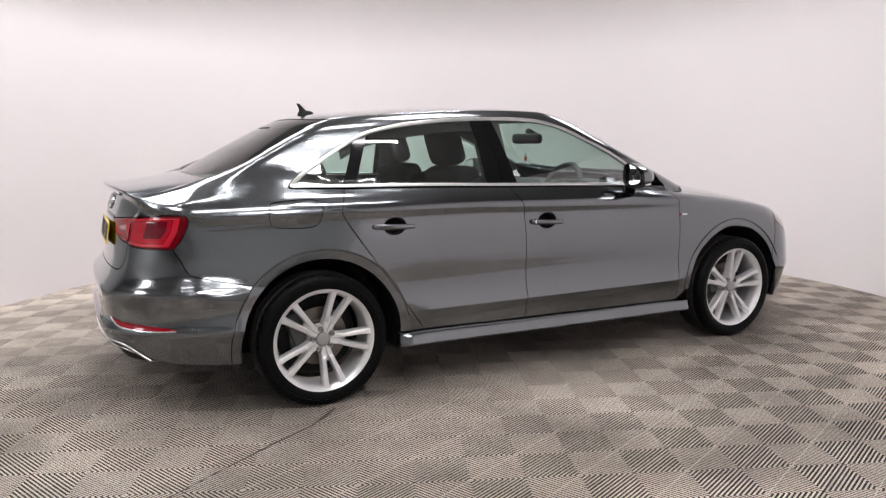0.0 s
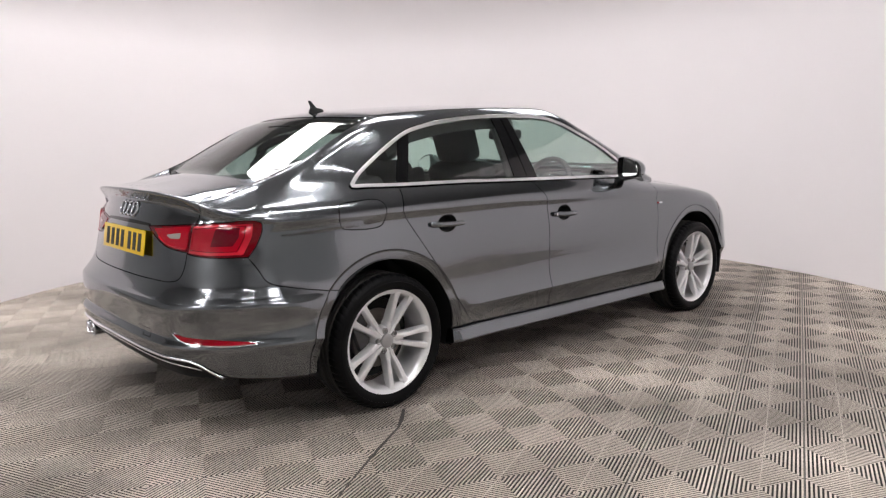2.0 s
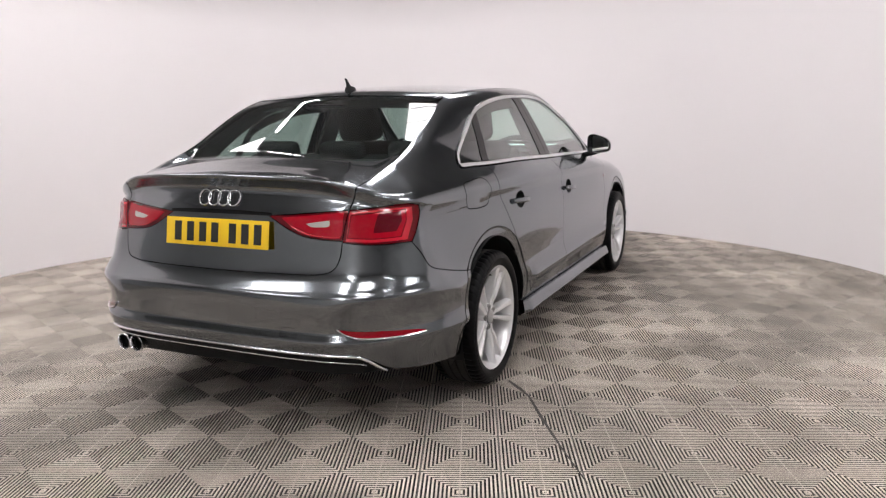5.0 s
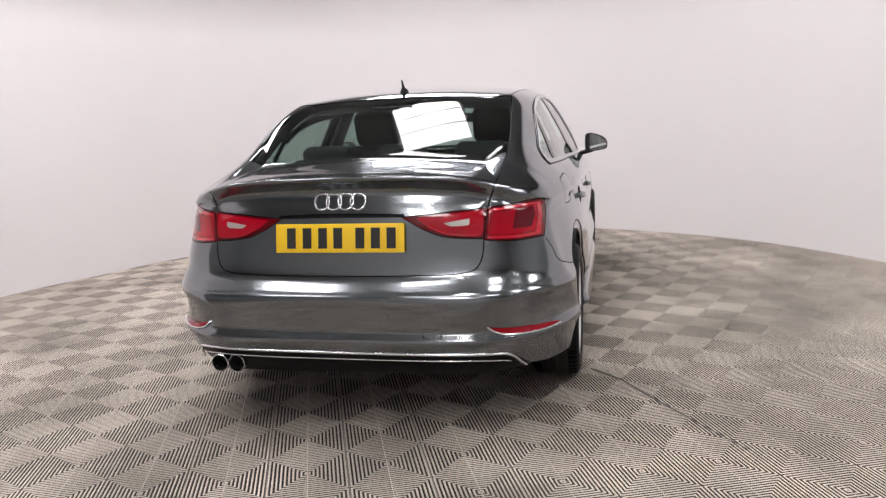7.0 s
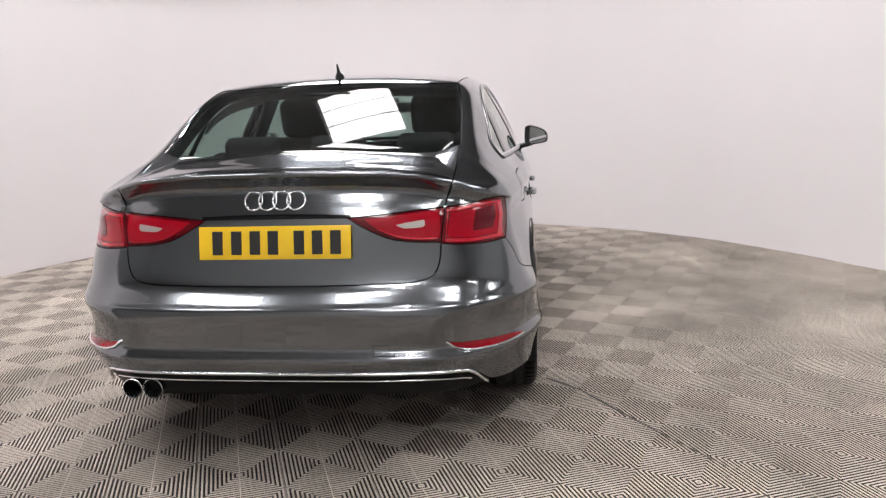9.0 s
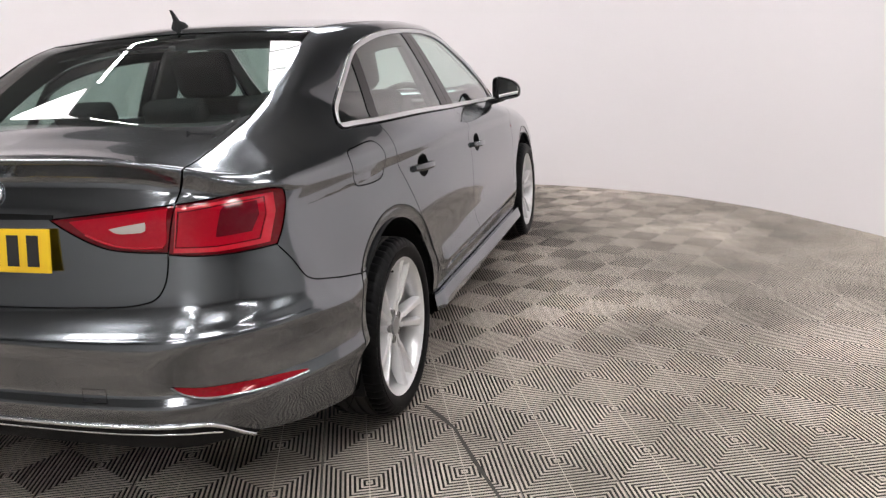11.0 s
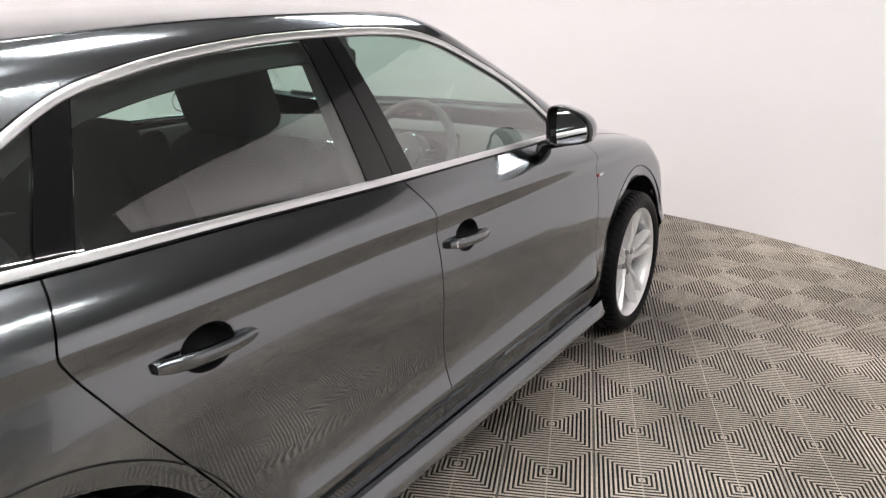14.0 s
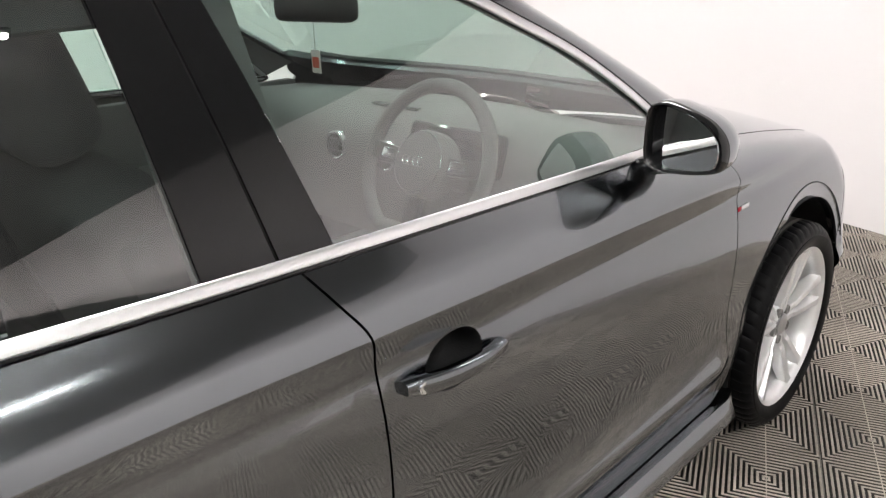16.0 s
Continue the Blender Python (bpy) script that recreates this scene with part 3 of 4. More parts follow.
def oval(y, z, a, b, n=28):
    t = np.linspace(0, 2 * np.pi, n, endpoint=False)
    return onto(np.stack([.87 + 0 * t, y + a * np.cos(t), z + b * np.sin(t) + .06 * a * np.cos(t)], 1), (1, 0, 0))


CUP_R, CUP_F = oval(-.958, .822, .056, .040), oval(-.090, .803, .056, .040)
rear_door = skin("rear_door", [cut(BELT, -.292, -1.175), REAR_SEAM, DOOR_FOOT_R, B_SEAM[::-1]], (1, 0, 0), PAINT, holes=[[CUP_R]], rows=np.vstack([CREASES, ARCS[-AXLE]]))
front_belt = side((.62, .957), (.70, .950), (.80, .945))
front_door = skin("front_door", [front_belt[::-1], cut(BELT, .62, -.292), B_SEAM, DOOR_FOOT_F, F_SEAM[::-1]], (1, 0, 0), PAINT, holes=[[CUP_F]], rows=CREASES)
RD, RD_L = pair("rear_door", rear_door)
FD, FD_L = pair("front_door", front_door)

# sill: a skirt that flares out below the doors
sill_top = side((-.945, .30), (-.79, .303), (-.226, .293), (.3, .286), (.83, .278), (.945, .272))


def skirt():
    shape = [(-.030, .000), (.007, .000), (.0130, -.0018), (.0145, -.0048), (.0120, -.0080), (.0135, -.0105), (.0170, -.0145), (.0280, -.046), (.0318, -.058), (.0305, -.064), (.021, -.070), (-.05, -.078)]
    q = np.linspace(-.945, .945, 60)
    line = onto(np.stack([.87 + 0 * q, q, .335 + 0 * q], 1), (1, 0, 0))
    verts, faces, n = [], [], len(shape)
    for x, y, _ in line:
        top_z = np.interp(y, sill_top[:, 1], sill_top[:, 2])
        grow = 1 - .10 * (y + .945) / 1.89
        ease = min(1, .45 + (.945 - abs(y)) / .05)
        verts += [(x + (dx * ease if dx > 0 else dx), y, top_z + dz * grow) for dx, dz in shape]
    for i in range(len(line) - 1):
        faces += [(i * n + k, i * n + k + 1, (i + 1) * n + k + 1, (i + 1) * n + k) for k in range(n - 1)]
    faces += [tuple(range(n)), tuple((len(line) - 1) * n + k for k in range(n))]
    me = mesh_from("sill", verts, faces, PAINT)
    bm = bmesh.new()
    bm.from_mesh(me)
    bmesh.ops.recalc_face_normals(bm, faces=bm.faces[:])
    bm.to_mesh(me)
    bm.free()
    me.set_sharp_from_angle(angle=radians(28))
    return me


pair("sill", skirt(), "body-coloured side skirt")

# rear: lamps, lid, bumper, glass
SPLIT = tail_line((.566, .897), (.558, .84), (.551, .782))
LAMP_TOP_IN = tail_line((.245, .872), (.40, .884), (.566, .897))
LAMP_LOW_IN = tail_line((.551, .782), (.46, .787), (.395, .797), (.34, .818), (.29, .845), (.245, .872))
V_LAMP = (.45, -.9, 0)


def diag(*pts):
    return onto(spline(pts), V_LAMP)


LAMP_TOP_OUT = diag((.566, -2.08, .897), (.67, -2.0, .905), (.745, -1.91, .908), (.764, -1.885, .902))
LAMP_SIDE = diag((.764, -1.885, .902), (.775, -1.90, .87), (.774, -1.935, .80), (.766, -1.952, .768))
LAMP_LOW_OUT = diag((.766, -1.952, .768), (.68, -2.04, .767), (.60, -2.09, .772), (.551, -2.107, .778))
GLASS_SIDE = onto(spline([(.545, -1.16, 1.31), (.565, -1.30, 1.27), (.582, -1.50, 1.17), (.588, -1.66, 1.09), (.586, -1.70, 1.065)]), (.2, -.5, .85))
GLASS_LOW = top((.586, -1.70), (.45, -1.755), (.25, -1.795), (0, -1.81))
GLASS_TOP = top((0, -1.255), (.25, -1.24), (.45, -1.205), (.545, -1.16))
LID_SIDE = onto(spline([(.586, -1.70, 1.06), (.592, -1.85, 1.03), (.588, -1.98, .99), (.575, -2.05, .94), (.566, -2.08, .897)]), (.35, -.5, .8))
LID_LOW = tail_line((.551, .782), (.549, .74), (.54, .70), (.52, .672), (.47, .658), (.3, .653), (0, .652))
V_LID = (0, -.92, .39)
half = [GLASS_LOW[::-1], LID_SIDE, LAMP_TOP_IN[::-1], LAMP_LOW_IN[::-1], LID_LOW]
lid_line = np.vstack(half)
lip_edge = smooth_curve((0, -2.164), (.2, -2.155), (.4, -2.126), (.5, -2.105), (.57, -2.088), (.65, -2.05), (.72, -1.98), (.76, -1.90), (.80, -1.80))
LIP_STEPS = np.concatenate([np.arange(-.13, -.075, .008), np.arange(-.07, .012, .0042), np.arange(.014, .05, .006)])
LIP = np.vstack([onto(np.stack([x + 0 * LIP_STEPS, lip_edge(abs(x)) + 0 * LIP_STEPS, 1.028 - lip_drop(abs(x)) + LIP_STEPS], 1), V_LID) for x in np.arange(-.78, .781, .012)])
part("boot_lid", skin("boot_lid", [lid_line, flip(lid_line)], V_LID, PAINT, flange=.02, rows=LIP), car)
part("rear_window", skin("rear_window", [np.vstack([GLASS_TOP, GLASS_SIDE, GLASS_LOW]), flip(np.vstack([GLASS_TOP, GLASS_SIDE, GLASS_LOW]))], (0, -.45, .9), DARK_GLASS,
                         lift=-.003, flange=.004), car, "dark tinted rear window")
pair("tail_lamp", skin("tail_lamp", [LAMP_TOP_OUT, LAMP_SIDE, LAMP_LOW_OUT, SPLIT[::-1]], V_LAMP, RED_LENS, lift=-.001, flange=.03), "glossy red rear lamp")
pair("boot_lamp", skin("boot_lamp", [LAMP_TOP_IN, SPLIT, LAMP_LOW_IN], (0, -1, 0), RED_LENS, lift=-.001, flange=.03), "glossy red lamp in the boot lid")

# bumper
BUMP_SEAM = onto(spline([(.766, -1.952, .768), (.80, -1.93, .72), (.82, -1.90, .665), (.84, -1.80, .632), (.857, -1.68, .606), (.862, -1.575, .588)]), (.8, -.6, 0))
a_low = math.degrees(math.atan2(.25 - HUB_Z, -math.sqrt(.378 ** 2 - .061 ** 2)))
a_seam = math.degrees(math.atan2(.588 - HUB_Z, -.257))
BUMP_ARCH = arch(-AXLE, a_seam, 360 + a_low)
BUMP_FOOT = wrap(-1.45, (.85, -1.69, .25), (.83, -1.85, .256), (.79, -2.0, .266), (.745, -2.085, .285), (.70, -2.14, .325), (.655, -2.17, .350), (.58, -2.19, .360), (.3, -2.22, .363),
                 (0, -2.235, .363))
bump_half = np.vstack([LID_LOW[::-1], LAMP_LOW_OUT[::-1], BUMP_SEAM, BUMP_ARCH, BUMP_FOOT])
part("rear_bumper", skin("rear_bumper", [bump_half, flip(bump_half)], None, PAINT, axis_y=-1.45, flange=.02, rows=ARCS[-AXLE]), car)

# roof, windscreen, bonnet
SCREEN_TOP = top((0, .20), (.25, .185), (.45, .125), (.535, .06))
SCREEN_SIDE = onto(spline([(.535, .06, 1.35), (.60, .28, 1.25), (.655, .50, 1.12), (.70, .74, .99)]), (.4, .5, .8))
SCREEN_LOW = top((.70, .74), (.55, .87), (.30, .96), (0, .99))
ROOF_SIDE = top((.545, -1.16), (.548, -.9), (.55, -.5), (.548, -.2), (.535, .06))
r_half = np.vstack([GLASS_TOP, ROOF_SIDE, SCREEN_TOP[::-1]])
part("roof", skin("roof", [r_half, flip(r_half)], (0, 0, 1), PAINT, flange=.02), car)
s_half = np.vstack([SCREEN_TOP, SCREEN_SIDE, SCREEN_LOW])
part("windscreen", skin("windscreen", [s_half, flip(s_half)], (0, .45, .9), GLASS, lift=-.003, flange=.004), car, "faintly green windscreen")
HOOD_SIDE = onto(spline([(.70, .74, .98), (.735, .95, .95), (.735, 1.3, .90), (.70, 1.7, .82), (.60, 2.0, .72)]), (.3, 0, .9))
HOOD_NOSE = top((.60, 2.0), (.4, 2.06), (0, 2.10))
h_half = np.vstack([SCREEN_LOW[::-1], HOOD_SIDE, HOOD_NOSE])
part("bonnet", skin("bonnet", [h_half, flip(h_half)], (0, .3, .95), PAINT, flange=.02, grid=.022), car)

# body side with rear quarter, roof rails and door pillars
FLAP = side((-1.50, .955), (-1.33, .957), (-1.305, .935), (-1.312, .87), (-1.335, .843), (-1.48, .838), (-1.53, .85), (-1.543, .90), (-1.53, .945), (-1.50, .955))
a_door = math.degrees(math.atan2(.30 - HUB_Z, .378))
side_line = [cut(DLO_TOP, .68, -1.425), DLO_TIP[::-1], cut(BELT, -1.34, -1.175), REAR_SEAM, sill_top[:12][::-1] + np.array((0, 0, .004)),
             arch(-AXLE, a_door, a_seam), BUMP_SEAM[::-1], LAMP_SIDE[::-1], LAMP_TOP_OUT[::-1], LID_SIDE[::-1], GLASS_SIDE[::-1], ROOF_SIDE, SCREEN_SIDE,
             onto(spline([(.70, .74, .99), (.715, .72, .98), (.72, .68, .985)]), (.7, .3, .6))]
pair("quarter_panel", skin("quarter_panel", side_line, (.75, -.3, .55), PAINT, holes=[[FLAP]], rows=np.vstack([CREASES, ARCS[-AXLE], LIP[LIP[:, 0] > .5]])))
pair("fuel_flap", skin("fuel_flap", [FLAP], (1, 0, 0), PAINT))

# front wing, bumper, headlamp
FRONT_BUMP = side((1.70, .70), (1.69, .60), (1.668, .47))
wing = [F_SEAM[:1], onto(spline([(.76, .80, .945), (.75, .77, .96), (.70, .74, .98)]), (.7, .2, .7)), HOOD_SIDE[HOOD_SIDE[:, 1] < 1.78],
        onto(spline([(.69, 1.76, .80), (.72, 1.76, .76), (.75, 1.70, .70)]), (.8, .3, .5)), FRONT_BUMP, arch(AXLE, 24, 176), F_SEAM[::-1][:-1]]
pair("front_wing", skin("front_wing", wing, (.85, 0, .5), PAINT, rows=ARCS[AXLE]))
nose_side = [side((1.70, .695), (1.69, .60), (1.668, .47)), arch(AXLE, 22, -12), wrap(1.45, (.82, 1.69, .22), (.75, 1.95, .19), (.5, 2.1, .18), (0, 2.15, .18))]
nose_top = wrap(1.45, (0, 2.1, .68), (.45, 2.05, .66), (.66, 1.93, .62), (.72, 1.80, .64), (.77, 1.70, .695))
n_half = np.vstack([nose_top, *nose_side])
part("front_bumper", skin("front_bumper", [n_half, flip(n_half)], None, PAINT, axis_y=1.45, grid=.022), car)
hl = [wrap(1.45, (.765, 1.70, .70), (.73, 1.80, .645), (.67, 1.93, .625), (.48, 2.04, .66)), wrap(1.45, (.48, 2.04, .66), (.52, 2.0, .70), (.62, 1.92, .735), (.70, 1.77, .765), (.765, 1.70, .70))]
pair("headlamp", skin("headlamp", hl, None, CLEAR_LENS, axis_y=1.45, lift=-.002), "clear glass headlamp")

# window trim, glass and pillar covers
def toward(line, d):
    """A line moved towards the middle of the side windows."""
    yz = line[:, 1:].copy()
    p = shrunk(tidy(yz), d)
    return onto(np.column_stack([.75 + 0 * p[:, 0], p]), (1, 0, 0))


DLO = np.vstack([BELT, DLO_TIP, DLO_TOP, DLO_FRONT])
INNER = toward(DLO, .0140)
pair("window_trim_base", skin("window_trim_base", [DLO], (1, 0, 0), GLOSS_BLACK, holes=[[INNER]], gap=0, lift=.001, flange=.012, grid=.03), "black seal under the window trim")
TRIM_MID = toward(DLO, .0085)
pair("window_trim", tube("window_trim", TRIM_MID + .0012 * outward(TRIM_MID), .0042, SATIN, 16, closed=True, flat=2.35, up=(-.42, 0, .91), square=.62), "bright metal trim round the side windows")


def window(*yz):
    """The part of the window opening within an upright strip between two leaning lines, given as (low y, high y) of each."""
    (a0, a1), (b0, b1) = yz
    za, zb = .97, 1.35
    lean = lambda q, z: q[0] + (q[1] - q[0]) * (z - za) / (zb - za)
    poly = INNER[:, 1:]
    for q, sign in (((a0, a1), 1), ((b0, b1), -1)):
        out = []
        for p, r in zip(poly, np.roll(poly, -1, 0)):
            dp, dr = sign * (p[0] - lean(q, p[1])), sign * (r[0] - lean(q, r[1]))
            if dp >= 0:
                out.append(p)
            if dp * dr < 0:
                out.append(p + (r - p) * dp / (dp - dr))
        poly = np.array(out)
    dense = []
    for p, r in zip(poly, np.roll(poly, -1, 0)):
        k = max(1, int(np.hypot(*(r - p)) / .03))
        dense += [p + (r - p) * i / k for i in range(k)]
    d = np.array(dense)
    return onto(np.column_stack([.75 + 0 * d[:, 0], d]), (1, 0, 0))


for name, strip, mat, lift, label in (("quarter_window", ((-2, -2), (-1.194, -1.032)), GLASS, -.004, ""), ("window_divider", ((-1.192, -1.030), (-1.128, -.968)), GLOSS_BLACK, -.001, "black divider bar"),
                               ("rear_window_glass", ((-1.126, -.966), (-.412, -.426)), GLASS, -.004, ""), ("pillar_cover", ((-.410, -.424), (-.3115, -.3575)), GLOSS_BLACK, -.001, "black centre pillar cover"),
                               ("pillar_cover", ((-.3075, -.3535), (-.226, -.300)), GLOSS_BLACK, -.001, "black centre pillar cover"), ("front_window_glass", ((-.224, -.298), (.60, .60)), GLASS, -.004, ""),
                               # added backing that keeps light from showing through the pillar cover gap
                               ("pillar_backing", ((-.325, -.371), (-.295, -.341)), MATT_BLACK, -.006, "black backing that shuts out light between the pillar covers"),
                               ("mirror_corner", ((.602, .602), (2, 2)), GLOSS_BLACK, -.001, "black mirror corner")):
    pair(name, skin(name, [window(*strip)], (1, 0, 0), mat, gap=.0006, lift=lift, flange=.004, grid=.03), label)


# ---- the car: wheels ----
def wheel_meshes():
    """Tyre, rim, one spoke and the rest, round the x axis, the outer side towards +x."""
    out = {}
    shoulder = [(-.098, .238), (-.1035, .2425), (-.1035, .2445), (-.1085, .252), (-.1125, .268), (-.1128, .278), (-.1108, .279), (-.1095, .290), (-.100, .303), (-.088, .3100)]
    m = len(shoulder)
    tread = []
    for a in (-.056, -.019, .019, .056):
        tread += [(a - .006, .3125), (a - .005, .3045), (a + .005, .3045), (a + .006, .3125)]
    prof = shoulder + tread + [(-q, r) for q, r in shoulder[::-1]]
    seg, n = 280, len(prof)
    verts, faces = [], []
    for i in range(seg):
        for k, (q, r) in enumerate(prof):
            a = 2 * math.pi * (i + (.8 if k < n // 2 else -.8) * (min(k, n - 1 - k) - m + 3) * (min(k, n - 1 - k) >= m - 3)) / seg
            if i % 5 == 0 and (m - 3 < k < m + 1 or n - m - 2 < k < n - m + 2):
                r -= .0035
            verts.append((q, r * math.cos(a), r * math.sin(a)))
    for i in range(seg):
        j = (i + 1) % seg
        faces += [(i * n + k, j * n + k, j * n + k + 1, i * n + k + 1) for k in range(n - 1)]
    slots = [1 if m <= k < n - m - 1 else 0 for _ in range(seg) for k in range(n - 1)]
    me = mesh_from("tyre", verts, faces, [RUBBER, TREAD], True, None, slots)
    me.flip_normals()
    me.set_sharp_from_angle(angle=radians(30))
    out["tyre"] = me
    out["rim"] = lathe("rim", [(-.095, .236), (-.085, .228), (-.05, .215), (.03, .212), (.070, .216), (.088, .221), (.095, .228), (.100, .236), (.103, .241), (.101, .2445), (.096, .2455), (.09, .243)],
                       ALLOY, 96)
    bm = bmesh.new()
    for s in (1, -1):
        rows = []
        for r, off, wide, face, deep in ((.036, .0125, .0135, .069, .045), (.070, .0150, .0140, .0705, .045), (.082, .0165, .0135, .072, .045), (.090, .0180, .0130, .0770, .045),
                                         (.13, .0255, .0142, .0830, .042), (.17, .0330, .0152, .0880, .036), (.200, .0385, .0165, .0920, .028), (.216, .0415, .0200, .0945, .020),
                                         (.229, .0435, .0275, .0965, .012)):
            y = s * off
            sec = [(face - deep, y - wide * 1.05), (face - .016, y - wide * .98), (face - .003, y - wide * .74), (face, y - wide * .5 * (1 + .25 * s)),
                   (face, y + wide * .5 * (1 - .25 * s)), (face - .003, y + wide * .74), (face - .016, y + wide * .98), (face - deep, y + wide * 1.05)]
            rows.append([bm.verts.new((q, w, r)) for q, w in sec])
        for a, b in zip(rows, rows[1:]):
            for i in range(len(a)):
                j = (i + 1) % len(a)
                bm.faces.new((a[i], a[j], b[j], b[i]))
        bm.faces.new(rows[0][::-1])
        bm.faces.new(rows[-1])
    web = [[bm.verts.new((q, w, r)) for q, w in ((.030, -y), (z, -y * .9), (z, y * .9), (.030, y))] for r, y, z in ((.04, .016, .060), (.09, .017, .062), (.112, .012, .050))]
    for a, b in zip(web, web[1:]):
        for i in range(4):
            bm.faces.new((a[i], a[(i + 1) % 4], b[(i + 1) % 4], b[i]))
    bm.faces.new(web[-1])
    out["spoke"] = bm_mesh("spoke", bm, ALLOY, angle=22)
    out["hub"] = lathe("hub", [(.02, .0), (.02, .068), (.060, .064), (.066, .060), (.064, .056), (.0615, .048), (.064, .036), (.0665, .033)], ALLOY, 48)
    out["hub_cap"] = lathe("hub_cap", [(.066, .0335), (.074, .0325), (.0765, .028), (.0775, .014), (.078, .0005)], material("grey hub cap", (.42, .42, .43), .3, .8), 40)
    out["bolt"] = lathe("bolt", [(.050, .0145), (.0725, .0145), (.0735, .0130), (.0735, .0118), (.064, .0112), (.064, .0088), (.071, .0084), (.072, .0065), (.072, .0050), (.067, .0045), (.067, .0003)], material("grey wheel bolt", (.34, .335, .33), .35, .85, noise_scale=80, noise_amount=.2), 18)
    out["brake_disc"] = lathe("brake_disc", [(.000, .06), (.018, .07), (.018, .075), (-.004, .082), (-.004, .138), (-.016, .138), (-.016, .06)], STEEL, 64)
    # added black disc that darkens the gaps between the spokes
    out["dark_backplate"] = lathe("dark_backplate", [(-.030, .03), (-.034, .10), (-.036, .185), (-.046, .190)], MATT_BLACK, 48)
    out["valve"] = lathe("valve", [(.05, .004), (.085, .004), (.087, .003), (.087, .0003)], MATT_BLACK, 10)
    bm = bmesh.new()
    box(bm, (.07, .075, .17), Matrix.Translation((-.01, -.105, .045)) @ Matrix.Rotation(radians(20), 4, "X"), .014)
    out["caliper"] = bm_mesh("caliper", bm, material("cast brake caliper", (.12, .12, .12), .55, .6, noise_scale=40, noise_amount=.2))
    return out


WM = wheel_meshes()


def rx(a):
    return Matrix.Rotation(a, 4, "X")


def add_wheel(x, y, turn, mirror=False):
    w = new("wheel")
    w.parent = car
    w.empty_display_size = .05
    w.matrix_local = Matrix.Translation((x, y, HUB_Z)) @ (Matrix.Rotation(math.pi, 4, "Z") if mirror else Matrix())
    tagged(w, "silver twin-spoke alloy wheel with a low black tyre")
    part("tyre", WM["tyre"], w)
    part("rim", WM["rim"], w)
    for i in range(5):
        part("spoke", WM["spoke"], w, m=rx(radians(turn - 90 + 72 * i)))
        part("bolt", WM["bolt"], w, m=rx(radians(turn - 54 + 72 * i)) @ Matrix.Translation((0, 0, .0480)))
    part("hub", WM["hub"], w)
    part("hub_cap", WM["hub_cap"], w)
    part("brake_disc", WM["brake_disc"], w)
    part("caliper", WM["caliper"], w)
    part("dark_backplate", WM["dark_backplate"], w)
    part("valve", WM["valve"], w, m=rx(radians(turn - 60)) @ Matrix.Translation((0, 0, .205)))


add_wheel(.765, -AXLE, 66)
add_wheel(.778, AXLE, 83)
add_wheel(-.765, -AXLE, 20, True)
add_wheel(-.778, AXLE, 50, True)

# wheel housings and floor pan
for axle in (-AXLE, AXLE):
    t = np.radians(np.linspace(-14, 194, 40))
    verts = [(x, axle + .384 * math.cos(a), HUB_Z + .384 * math.sin(a)) for x in (.862, .56) for a in t]
    faces = [(i, i + 1, 40 + i + 1, 40 + i) for i in range(39)] + [tuple(range(40, 80))]
    liner = mesh_from("wheel_housing", verts, faces, MATT_BLACK)
    pair("wheel_housing", liner, "black wheel arch liner")
part("boot_floor", rounded_box("boot_floor", (1.26, 1.22, .05), MATT_BLACK, Matrix.Translation((0, -1.50, .405)), .02), car)
part("engine_tray", rounded_box("engine_tray", (1.26, 1.10, .04), MATT_BLACK, Matrix.Translation((0, 1.48, .235)), .015), car)
part("floor_pan", rounded_box("floor_pan", (1.60, 1.86, .05), MATT_BLACK, Matrix.Translation((0, 0, .225)), .02), car)
part("rear_floor", rounded_box("rear_floor", (1.04, 1.12, .05), MATT_BLACK, Matrix.Translation((0, -1.46, .30)), .02), car)
part("front_floor", rounded_box("front_floor", (1.04, 1.10, .05), MATT_BLACK, Matrix.Translation((0, 1.45, .24)), .02), car)
part("bulkhead", rounded_box("bulkhead", (1.36, .04, .60), MATT_BLACK, Matrix.Translation((0, .86, .60)), .01), car)


# ---- the car: trim ----
def lifted(line, d):
    return line + d * outward(line)


TRIM_LOW = wrap(-1.45, (.672, -2.15, .308), (.64, -2.17, .317), (.60, -2.19, .322), (.55, -2.2, .327), (.3, -2.21, .328), (0, -2.215, .328))
VAL_FOOT = wrap(-1.45, (.735, -2.07, .272), (.5, -2.13, .262), (0, -2.15, .260))
v_top = BUMP_FOOT[BUMP_FOOT[:, 0] < .748]
v_half = np.vstack([v_top[::-1], VAL_FOOT])[::1]
part("valance", skin("valance", [v_half, flip(v_half)], None, MATT_BLACK, axis_y=-1.45, lift=-.012, flange=.03, gap=-.006), car, "black lower bumper insert")
HOOK = wrap(-1.45, (.735, -2.09, .276), (.712, -2.12, .300), (.685, -2.15, .330), (.655, -2.17, .350))
TRIM = np.vstack([HOOK, BUMP_FOOT[BUMP_FOOT[:, 0] < .648]])
silver = np.vstack([TRIM, flip(TRIM)[1:]])
part("bumper_trim", tube("bumper_trim", lifted(silver, .002), .0058, CHROME), car, "silver bumper trim line")
low = np.vstack([TRIM_LOW, flip(TRIM_LOW)[1:]])
part("bumper_trim", tube("bumper_trim", lifted(low, -.004), .0035, CHROME), car, "thin silver trim line")
